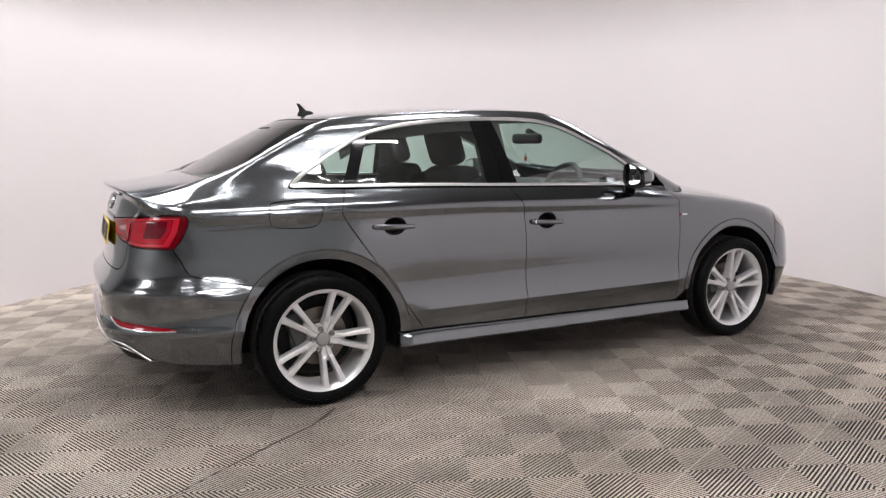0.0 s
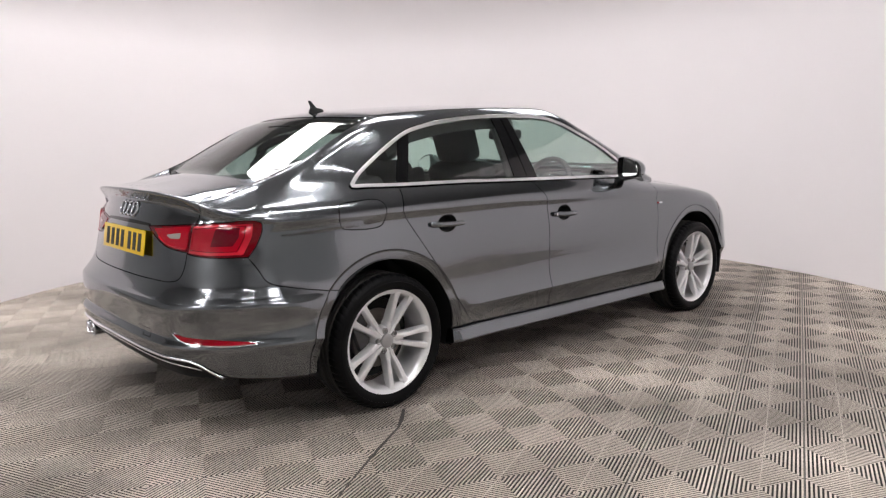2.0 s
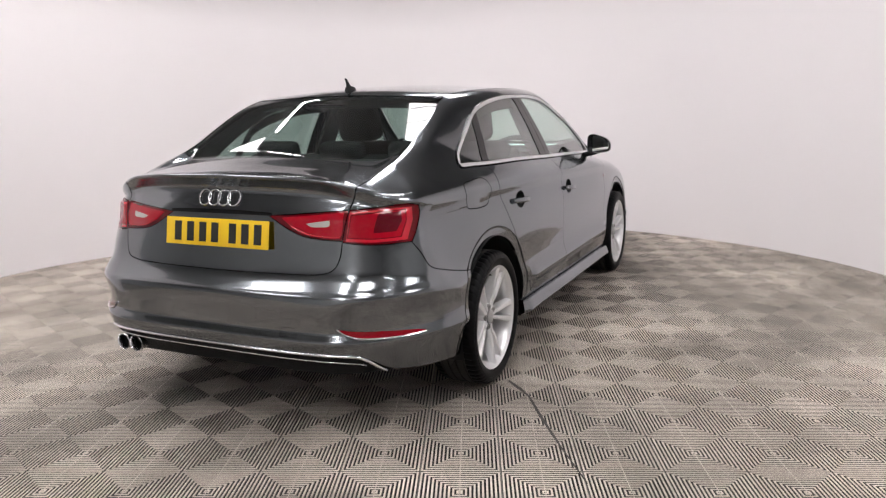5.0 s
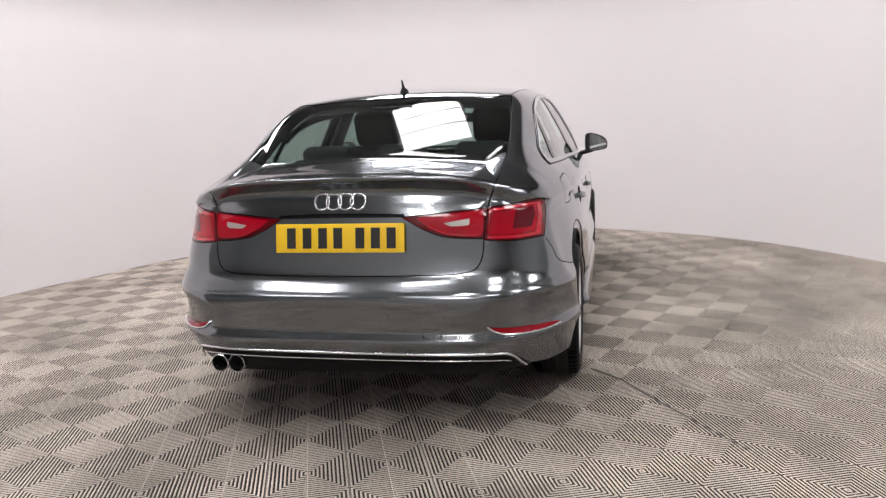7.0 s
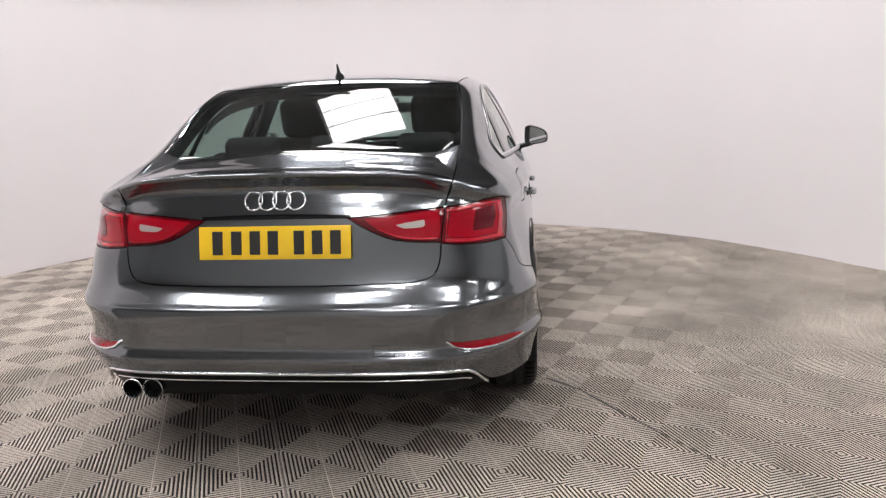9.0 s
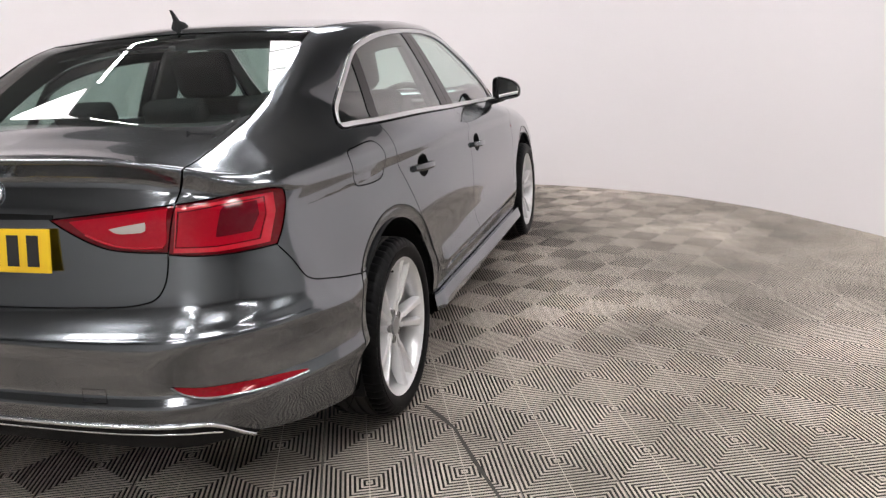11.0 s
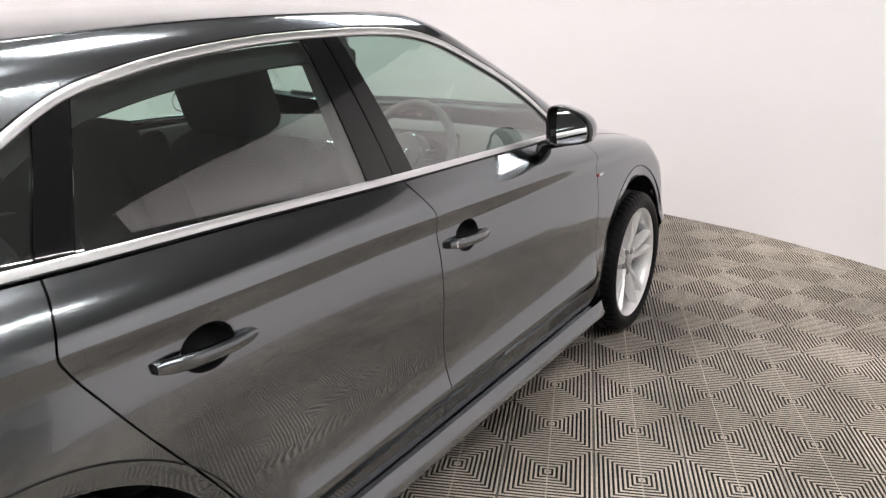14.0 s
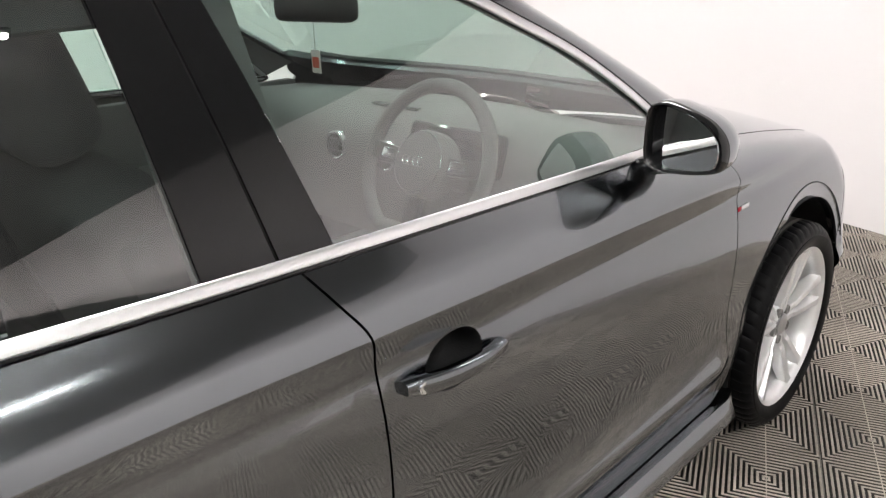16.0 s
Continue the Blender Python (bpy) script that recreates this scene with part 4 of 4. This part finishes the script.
for x in (-.538, -.464):
    p = lathe("exhaust_pipe", [(-.14, .031), (.0, .0345), (.006, .0365), (.008, .0345), (.004, .0325), (-.02, .0315), (-.12, .030), (-.12, .0005)], [CHROME, MATT_BLACK], 40,
              slots=[0, 0, 0, 0, 0, 1, 1])
    part("exhaust_pipe", p, car, "polished round exhaust pipe", Matrix.Translation((x, -2.198, .293)) @ Matrix.Rotation(radians(-90), 4, "Z"))
part("silencer", rounded_box("silencer", (.5, .26, .15), MATT_BLACK, Matrix.Translation((-.35, -1.98, .30)), .05, 3), car)

# reflectors in the bumper, with a bright lower edge
fog_top = wrap(-1.45, (.575, -2.205, .464), (.63, -2.18, .455), (.72, -2.09, .446), (.79, -2.0, .435), (.816, -1.957, .427))
fog_low = wrap(-1.45, (.816, -1.957, .4215), (.77, -2.03, .419), (.70, -2.11, .4215), (.63, -2.175, .4295), (.60, -2.19, .4415), (.575, -2.205, .464))
pair("reflector", skin("reflector", [fog_top, fog_low], None, material("deep red reflector", (.21, .001, .007), .12, 0, .6, .02, 90, .25, spec=.3), axis_y=-1.45, lift=.0035, flange=.008, gap=0, grid=.012), "slim red bumper reflector")
for e in (1, -1):
    ln = lifted(fog_low, .004) * np.array((e, 1, 1))
    part("reflector_trim", tube("reflector_trim", ln, .0035, CHROME, 6), car)
tow_path = lifted(np.vstack([wrap(-1.45, a, b) for a, b in zip([(.33, -2.23, .458), (.40, -2.23, .458), (.40, -2.23, .425), (.33, -2.23, .425)],
                                                              [(.40, -2.23, .458), (.40, -2.23, .425), (.33, -2.23, .425), (.33, -2.23, .458)])]), -.0005)
part("tow_cover", tube("tow_cover", tow_path, .0016, MATT_BLACK, 6, closed=True), car, "outline of the towing eye cover")

# lamp insides: a dark field with a bright light guide round it, and a clear reversing lens
BRIGHT = material("light red lamp bar", (.46, .006, .020), .2, 0, 1.0)


def lamp_loop(d_top, d_out, d_low, d_in):
    """A loop in the outer lamp, that far from its edges."""
    corners = [(.572 + d_in, -2.08, .888 - d_top), (.66, -2.01, .895 - d_top), (.748 - d_out, -1.915, .898 - d_top), (.758 - d_out, -1.93, .85),
               (.752 - d_out, -1.965, .778 + d_low), (.66, -2.06, .776 + d_low), (.563 + d_in, -2.10, .782 + d_low)]
    loop = [onto(spline([p, r]), V_LAMP)[:-1] for p, r in zip(corners, corners[1:] + corners[:1])]
    return np.vstack(loop)


pair("light_guide", skin("light_guide", [lamp_loop(0, 0, 0, 0)], V_LAMP, BRIGHT, holes=[[lamp_loop(.007, .024, .011, .004)]], lift=.002, flange=.003, gap=0, grid=.02), "bright red light guide")
pair("lamp_field", skin("lamp_field", [lamp_loop(.010, .028, .014, .008)], V_LAMP, RED_INNER, lift=.0015, flange=.003, gap=0, grid=.02), "red lamp field")
pair("light_bar", skin("light_bar", [lamp_loop(.014, .046, .034, .115)], V_LAMP, RED_DARK, lift=.003, flange=.003, gap=0, grid=.02), "dark red lamp core")
c1 = tail_line((.405, .845), (.44, .851), (.497, .858))
c2 = tail_line((.497, .858), (.497, .838), (.46, .833), (.425, .834), (.405, .845))
pair("reversing_lens", skin("reversing_lens", [c1, c2], (0, -1, 0), CLEAR_LENS, lift=.003, flange=.003, gap=0, grid=.02), "clear reversing light lens")
g1 = tail_line((.30, .866), (.42, .876), (.548, .888))
g2 = tail_line((.548, .888), (.541, .796), (.47, .797), (.40, .809), (.345, .833), (.30, .866))
pair("lamp_field", skin("lamp_field", [g1, g2], (0, -1, 0), RED_INNER, lift=.0015, flange=.002, gap=0, grid=.02, holes=[[c1, c2[1:-1]]]), "red lamp field")
g3 = lifted(tail_line((.541, .796), (.47, .797), (.40, .809), (.345, .833)), .003)
pair("light_bar", tube("light_bar", g3, .0032, BRIGHT, 6), "bright red light bar")
# black strip for the shade in the lid handle's recess, over the number plate
h1 = tail_line((-.255, .883), (-.1, .889), (.1, .889), (.255, .883))
h2 = tail_line((.255, .872), (.1, .874), (-.1, .874), (-.255, .872))
part("recess_shade", skin("recess_shade", [h1, h2], (0, -1, 0), GLOSS_BLACK, lift=.002, flange=.004, gap=0, grid=.02), car, "black strip for the shade of the handle recess over the number plate")

# number plate: bars stand in for its characters
plate = new("number_plate")
plate.parent = car
plate.matrix_local = Matrix.Translation((0, -2.171, .7985)) @ Matrix.Rotation(radians(-9), 4, "X")
tagged(plate, "yellow number plate with dark characters")
part("plate", rounded_box("plate", (.520, .005, .111), PLATE_YELLOW, bevel=.002), plate)
for i, x in enumerate((-.195, -.130, -.066, -.004, .085, .147, .209)):
    part("character_bar", rounded_box("character_bar", (.036, .002, .079), PLATE_BLACK, Matrix.Translation((x, -.0035, 0)), bevel=.0006, seg=1), plate)

# four plain rings
for i in range(4):
    a = np.linspace(0, 2 * np.pi, 40, endpoint=False)
    at = np.stack([-.0725 + .0485 * i + .0305 * np.cos(a), -2.2 + 0 * a, .934 + .0305 * np.sin(a)], 1)
    ring = lifted(onto(at, (0, -1, 0)), .004)
    part("ring", tube("ring", ring, .0036, CHROME, 8, closed=True, up=(0, 1, 0)), car, "bright metal ring on the boot lid")

# roof aerial
bm = bmesh.new()
secs = []
for z, y0, y1, w in ((1.362, -1.165, -1.070, .020), (1.378, -1.160, -1.070, .018), (1.388, -1.155, -1.080, .013), (1.394, -1.152, -1.115, .007), (1.412, -1.158, -1.132, .005), (1.430, -1.168, -1.150, .003)):
    secs.append([bm.verts.new((w * math.cos(a), (y0 + y1) / 2 + (y1 - y0) / 2 * math.sin(a), z)) for a in np.linspace(0, 2 * np.pi, 14, endpoint=False)])
for a, b in zip(secs, secs[1:]):
    for i in range(14):
        bm.faces.new((a[i], a[(i + 1) % 14], b[(i + 1) % 14], b[i]))
bm.faces.new(secs[-1])
part("aerial", bm_mesh("aerial", bm, MATT_BLACK), car, "small dark roof aerial")

# door handles in their cups
def handle(door, cup, y0, y1, z0, z1, other):
    c = cup.mean(0)
    n, rings = len(cup), []
    for f, d in ((1.05, .0005), (1.0, -.004), (.96, -.020), (.88, -.050), (.6, -.058)):
        p = c + (cup - c) * f
        p[:, 0] = cup[:, 0] + d if f > .9 else c[0] + d
        rings.append(p)
    verts = np.vstack(rings + [[c + np.array((-.060, 0, 0))]])
    faces = [(k * n + i, k * n + (i + 1) % n, (k + 1) * n + (i + 1) % n, (k + 1) * n + i) for k in range(4) for i in range(n)]
    faces += [(4 * n + i, 4 * n + (i + 1) % n, 5 * n) for i in range(n)]
    # the body-coloured cup is made black to stand for the shade inside it
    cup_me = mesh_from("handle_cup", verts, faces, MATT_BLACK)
    bm = bmesh.new()
    secs = []
    for f in np.linspace(0, 1, 15):
        y, z = y0 + (y1 - y0) * f, z0 + (z1 - z0) * f
        base = onto(np.array([[.87, y, z]]), (1, 0, 0))[0, 0]
        out = .034 - .020 * abs(2 * f - 1) ** 2.4
        tall = (.0135 - .003 * f) * (1 - .35 * abs(2 * f - 1) ** 6)
        secs.append([bm.verts.new((base + out - .011 + .011 * math.copysign(abs(math.cos(a)) ** .55, math.cos(a)), y, z + tall * math.copysign(abs(math.sin(a)) ** .55, math.sin(a)) * 1.08))
                     for a in np.linspace(0, 2 * np.pi, 16, endpoint=False)])
    for a, b in zip(secs, secs[1:]):
        for i in range(16):
            bm.faces.new((a[i], a[(i + 1) % 16], b[(i + 1) % 16], b[i]))
    bm.faces.new(secs[0])
    bm.faces.new(secs[-1])
    grip = bm_mesh("handle", bm, PAINT)
    feet = []
    for y in (y0 + .014, y1 - .014):
        foot = bmesh.new()
        base = onto(np.array([[.87, y, (z0 + z1) / 2]]), (1, 0, 0))[0, 0]
        box(foot, (.024, .022, .018), Matrix.Translation((base + .004, y, z0 + (z1 - z0) * (y - y0) / (y1 - y0))), .005)
        feet.append(("handle_foot", bm_mesh("handle_foot", foot, PAINT)))
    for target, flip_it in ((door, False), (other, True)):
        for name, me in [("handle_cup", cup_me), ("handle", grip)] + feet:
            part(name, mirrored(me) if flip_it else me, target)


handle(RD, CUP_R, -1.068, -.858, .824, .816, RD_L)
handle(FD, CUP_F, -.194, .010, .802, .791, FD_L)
lock = lathe("lock", [(-.004, .009), (.0015, .009), (.002, .007), (.0005, .0003)], CHROME, 20)
part("lock", lock, FD, "key lock", Matrix.Translation((float(onto(np.array([[.87, -.172, .80]]), (1, 0, 0))[0, 0]) + .021, -.172, .801)))

# side badge: a small bright bar
bd = onto(np.array([[.87, .877, .786]]), (1, 0, 0))[0]
badge = part("badge", rounded_box("badge", (.004, .038, .011), CHROME, Matrix.Translation(bd + np.array((.001, .010, 0))), .0015), car, "small bright side badge")
part("badge_field", rounded_box("badge_field", (.0042, .014, .011), RED_INNER, Matrix.Translation(bd + np.array((.001, -.020, 0))), .0015), badge, "red end of the side badge")

low_edge = SCREEN_LOW[SCREEN_LOW[:, 0] < .63]
cowl = np.vstack([low_edge, flip(low_edge)[1:]])
part("cowl", tube("cowl", lifted(cowl, .004), .013, MATT_BLACK, 10, flat=.6), car, "black plastic strip below the windscreen")
# seals round the wheel arches and the side windows
pair("arch_seal", tube("arch_seal", lifted(arch(-AXLE, a_door + 12, 196, .424), .0002), .0017, MATT_BLACK, 6))
pair("arch_seal", tube("arch_seal", lifted(arch(AXLE, 24, 174, .424), .0002), .0017, MATT_BLACK, 6))
pair("window_seal", tube("window_seal", lifted(DLO[::2], .004), .0022, GLOSS_BLACK, 6, closed=True))


# ---- the car: door mirrors ----
def door_mirror():
    rim = np.array([(.846, 1.000), (.847, 1.045), (.853, 1.082), (.878, 1.092), (.925, 1.082), (.972, 1.062), (.994, 1.038), (1.000, 1.010), (.992, .984), (.965, .974), (.915, .967), (.872, .966), (.851, .977)])
    p = spline([(x, 0, z) for x, z in np.vstack([rim, rim[:1]])], .012)[:-1][:, [0, 2]]
    c = p.mean(0)
    n = len(p)

    def shell(levels, name, mat, cap):
        verts = [(c[0] + (x - c[0]) * sx + dx, y, c[1] + (z - c[1]) * sz) for y, sx, sz, dx in levels for x, z in p]
        faces = [(k * n + i, k * n + (i + 1) % n, (k + 1) * n + (i + 1) % n, (k + 1) * n + i) for k in range(len(levels) - 1) for i in range(n)]
        if cap:
            faces.append(tuple((len(levels) - 1) * n + i for i in range(n)))
        me = mesh_from(name, verts, faces, mat)
        bm = bmesh.new()
        bm.from_mesh(me)
        bmesh.ops.recalc_face_normals(bm, faces=bm.faces[:])
        bm.to_mesh(me)
        bm.free()
        me.set_sharp_from_angle(angle=radians(45))
        return me
    cap = shell([(.452, 1.005, 1.005, 0), (.475, 1.0, 1.0, 0), (.51, .95, .93, -.004), (.54, .82, .78, -.010), (.558, .60, .56, -.016), (.566, .3, .28, -.020)], "mirror_cap", PAINT, True)
    frame_me = shell([(.470, .985, .985, 0), (.448, 1.0, 1.0, 0), (.436, .985, .985, 0), (.431, .95, .94, 0), (.434, .90, .89, 0), (.446, .88, .86, 0), (.447, .1, .1, 0)], "mirror_frame", GLOSS_BLACK, True)
    glass = shell([(.4455, .895, .88, 0), (.4435, .88, .86, 0)], "mirror_glass", MIRROR, True)
    glass.polygons.foreach_set("use_smooth", [False] * len(glass.polygons))
    glass.transform(Matrix.Translation((.92, .440, 1.03)) @ Matrix.Rotation(radians(-9), 4, "Z") @ Matrix.Translation((-.92, -.4435, -1.03)))
    bm = bmesh.new()
    box(bm, (.11, .075, .034), Matrix.Translation((.850, .515, .962)) @ Matrix.Rotation(radians(-14), 4, "Y"), .014, 3)
    foot = bm_mesh("mirror_foot", bm, GLOSS_BLACK)
    for s in (False, True):
        m = new("door_mirror")
        m.parent = car
        m.empty_display_size = .05
        tagged(m, "door mirror with a dark grey cap and black frame")
        for name, me in (("mirror_cap", cap), ("mirror_frame", frame_me), ("mirror_glass", glass), ("mirror_foot", foot)):
            part(name, mirrored(me) if s else me, m)


door_mirror()


# ---- the car: inside ----
def cushion(name, size, m, bevel, mat=CLOTH):
    return rounded_box(name, size, mat, m, bevel, 4)


def seat(x, y):
    s = new("front_seat")
    s.parent = car
    s.matrix_local = Matrix.Translation((x, y, 0))
    tagged(s, "dark grey cloth front seat")
    part("cushion", cushion("cushion", (.50, .52, .17), Matrix.Translation((0, .10, .50)), .06), s)
    lean = Matrix.Translation((0, -.19, .58)) @ rx(radians(17))
    part("backrest", cushion("backrest", (.47, .14, .60), lean @ Matrix.Translation((0, 0, .22)), .06), s)
    for e in (1, -1):
        part("bolster", cushion("bolster", (.075, .17, .50), lean @ Matrix.Translation((e * .215, .045, .20)), .034), s)
        part("headrest_post", rounded_box("headrest_post", (.012, .012, .10), CHROME, lean @ Matrix.Translation((e * .06, -.01, .54)), .004), s)
    part("headrest", cushion("headrest", (.28, .12, .21), lean @ Matrix.Translation((0, .01, .635)), .056), s)


seat(.365, -.07)
seat(-.365, -.07)
bench = new("rear_seat")
bench.parent = car
tagged(bench, "dark grey cloth rear bench")
part("cushion", cushion("cushion", (1.24, .50, .16), Matrix.Translation((0, -.78, .50)), .06), bench)
part("backrest", cushion("backrest", (1.24, .15, .56), Matrix.Translation((0, -1.10, .78)) @ rx(radians(24)), .06), bench)
for x in (-.40, .0, .40):
    part("headrest", cushion("headrest", (.25, .09, .10), Matrix.Translation((x, -1.215, 1.065)) @ rx(radians(20)), .04), bench)
part("parcel_shelf", rounded_box("parcel_shelf", (1.16, .52, .03), DASH, Matrix.Translation((0, -1.47, 1.015)), .012), car)
part("third_brake_lamp", rounded_box("third_brake_lamp", (.20, .05, .02), MATT_BLACK, Matrix.Translation((0, -1.33, 1.29)), .006), car)
t_half = np.vstack([GLASS_TOP, ROOF_SIDE, SCREEN_TOP[::-1]])
part("headliner", skin("headliner", [t_half, flip(t_half)], (0, 0, 1), material("black roof lining", (.025, .025, .025), .95, noise_scale=80, noise_amount=.1), lift=-.055, flange=0, grid=.04, gap=-.02), car)
pair("pillar_lining", skin("pillar_lining", [cut(DLO_TOP, .68, -1.425), DLO_TIP[::-1][:3], GLASS_SIDE[::-1], ROOF_SIDE, SCREEN_SIDE], (.75, -.3, .55), DASH, lift=-.03, flange=0, grid=.03, gap=.0))
# lining under the roof rails, inside the window tops
rail = cut(DLO_TOP, -.30, -1.15)
rail_low = onto(rail - np.array((0, 0, .052)), (1, 0, 0))
pair("rail_lining", skin("rail_lining", [rail, rail_low[::-1]], (1, 0, 0), CLOTH, lift=-.035, flange=.01, grid=.03, gap=0))
# door cards and inner sills
for y0, y1, nm in ((-1.12, -.30, "door_card"), (-.28, .80, "door_card")):
    bm = bmesh.new()
    low0 = max(y0, -.90)
    box(bm, (.05, y1 - low0, .64), Matrix.Translation((.775, (low0 + y1) / 2, .63)), .02)
    if low0 > y0:
        box(bm, (.05, low0 - y0 + .03, .24), Matrix.Translation((.775, (low0 + y0) / 2 + .015, .83)), .02)
    box(bm, (.07, (y1 - y0) * .6, .06), Matrix.Translation((.735, (y0 + y1) / 2, .72)), .02)
    pair(nm, bm_mesh(nm, bm, DASH))
bm = bmesh.new()
box(bm, (.03, .17, .42), Matrix.Translation((.668, -.31, 1.14)) @ Matrix.Rotation(radians(-25), 4, "Y"), .012)
pair("pillar_inner", bm_mesh("pillar_inner", bm, DASH))

# dashboard, instrument hood, console, vents
bm = bmesh.new()
prof = [(.50, .62), (.47, .80), (.485, .90), (.53, .945), (.62, .965), (.80, .955), (.95, .93), (.95, .60)]
rows = []
for x in np.linspace(-.72, .72, 25):
    bulge = .022 * math.exp(-((x - .36) / .17) ** 4)
    rows.append([bm.verts.new((x, y - (.03 if .8 < z < .95 and bulge > .01 else 0), z + (bulge if z > .93 and y < .7 else 0) - .02 * (x / .72) ** 2)) for y, z in prof])
for a, b in zip(rows, rows[1:]):
    for i in range(len(prof) - 1):
        bm.faces.new((a[i], a[i + 1], b[i + 1], b[i]))
bm.faces.new(rows[0])
bm.faces.new(rows[-1])
part("dashboard", bm_mesh("dashboard", bm, DASH, angle=50), car)
part("centre_console", rounded_box("centre_console", (.20, .95, .32), DASH, Matrix.Translation((0, .12, .45)), .04, 3), car)
part("screen_slot", rounded_box("screen_slot", (.18, .022, .012), GLOSS_BLACK, Matrix.Translation((0, .60, .960)), .003), car)
part("instrument_panel", rounded_box("instrument_panel", (.29, .03, .10), GLOSS_BLACK, Matrix.Translation((.36, .452, .925)) @ rx(radians(-18)), .014, 3), car, "black instrument panel behind the steering wheel")
VENT_RING = lathe("vent_ring", [(-.01, .040), (.004, .040), (.007, .036), (.004, .032), (-.01, .031)], CHROME, 32)
VENT_CORE = lathe("vent_core", [(-.006, .031), (-.004, .012), (.003, .011), (.004, .0003)], MATT_BLACK, 24)
for x in (-.64, -.10, .10, .64):
    v = new("air_vent")
    v.parent = car
    v.matrix_local = Matrix.Translation((x, .462 + .02 * (abs(x) > .5), .865)) @ Matrix.Rotation(radians(-90), 4, "Z")
    tagged(v, "round air vent with a bright ring")
    part("vent_ring", VENT_RING, v)
    part("vent_core", VENT_CORE, v)
    for i in range(3):
        part("vane", rounded_box("vane", (.004, .056, .005), DASH, Matrix.Translation((.0, 0, .016 * (i - 1))), .0015, 1), v)
# steering wheel
sw = new("steering_wheel")
sw.parent = car
sw.matrix_local = Matrix.Translation((.350, .365, .905)) @ rx(radians(-24))
tagged(sw, "black leather steering wheel with silver spokes")
a = np.linspace(0, 2 * np.pi, 48, endpoint=False)
flat_low = np.where(np.sin(a) < -.86, -.86 * .182, .182 * np.sin(a))
part("wheel_rim", tube("wheel_rim", np.stack([.182 * np.cos(a), 0 * a, flat_low], 1), .0165, DASH, 12, closed=True, up=(0, 1, 0)), sw)
part("airbag_cover", lathe("airbag_cover", [(-.030, .078), (.012, .077), (.028, .066), (.036, .04), (.038, .0005)], DASH, 36), sw, m=Matrix.Rotation(radians(-90), 4, "Z"))
part("airbag_ring", tube("airbag_ring", np.stack([.069 * np.cos(a), -.026 + 0 * a, .069 * np.sin(a)], 1), .002, CHROME, 6, closed=True, up=(0, 1, 0)), sw)
for i in range(4):
    part("emblem_ring", tube("emblem_ring", np.stack([-.024 + .016 * i + .0105 * np.cos(a), -.039 + 0 * a, .0105 * np.sin(a)], 1), .0014, CHROME, 5, closed=True, up=(0, 1, 0)), sw)
for ang in (4, 176, 270):
    m = Matrix.Rotation(radians(-ang), 4, "Y")
    part("wheel_spoke", rounded_box("wheel_spoke", (.12, .022, .040), MATT_BLACK, m @ Matrix.Translation((.115, 0, 0)), .008), sw)
    if ang != 270:
        part("switch", rounded_box("switch", (.045, .006, .024), CHROME, m @ Matrix.Translation((.108, -.013, 0)), .006), sw)
part("steering_column", rounded_box("steering_column", (.09, .26, .09), DASH, Matrix.Translation((.350, .47, .865)) @ rx(radians(-24)), .03), car)
# inner mirror
im = new("inside_mirror")
im.parent = car
tagged(im, "black inside mirror under the windscreen's top")
part("mirror_case", rounded_box("mirror_case", (.24, .055, .066), MATT_BLACK, Matrix.Translation((0, .355, 1.232)) @ Matrix.Rotation(radians(12), 4, "Z"), .027, 5), im)
part("mirror_stem", rounded_box("mirror_stem", (.05, .10, .03), MATT_BLACK, Matrix.Translation((0, .40, 1.262)) @ rx(radians(-30)), .01), im)

# a paper tag that hangs from the inside mirror
tag = thing("hanging_tag", "small white and red tag hanging from the inside mirror", "tag")
part("card", rounded_box("card", (.036, .002, .056), material("white card", (.8, .77, .74), .6), Matrix.Translation((-.02, .36, 1.105)), .0008, 1), tag)
part("print", rounded_box("print", (.026, .001, .026), material("red print", (.6, .09, .05), .6), Matrix.Translation((-.02, .3583, 1.103)), .0003, 1), tag)
part("string", rounded_box("string", (.0012, .0012, .07), MATT_BLACK, Matrix.Translation((-.02, .36, 1.165)), .0003, 1), tag)

for ob in list(car.children_recursive):
    if ob.data and ob.data.materials and ob.data.materials[0] in (GLASS, DARK_GLASS):
        ob.visible_shadow = False


floor = build_floor()


def tyre_scuff():
    """A dark rubber mark that runs off over the ribs."""
    rng = random.Random(8)
    line = spline([(.92, -1.30, 0), (1.0, -1.375, 0), (1.07, -1.45, 0), (1.19, -1.65, 0), (1.35, -1.90, 0), (1.50, -2.12, 0)], 60)
    verts, faces = [], []
    for i, p in enumerate(line):
        d = line[min(i + 1, len(line) - 1)] - line[max(i - 1, 0)]
        s = np.array([-d[1], d[0], 0]) / np.hypot(d[0], d[1])
        w = .009 * (.55 + .6 * rng.random()) * (1 - .75 * (i / len(line)) ** 2)
        for e in (-w, w):
            q = p + s * e
            verts.append((q[0], q[1], .0012))
    faces = [(2 * i, 2 * i + 1, 2 * i + 3, 2 * i + 2) for i in range(len(line) - 1)]
    me = mesh_from("scuff", verts, faces, material("black rubber scuff", (.045, .040, .036), .7, noise_scale=60, noise_amount=.4), False)
    if me.polygons[0].normal.z < 0:
        me.flip_normals()
    part("scuff", me, floor, label="dark rubber scuff across the tiles")


tyre_scuff()
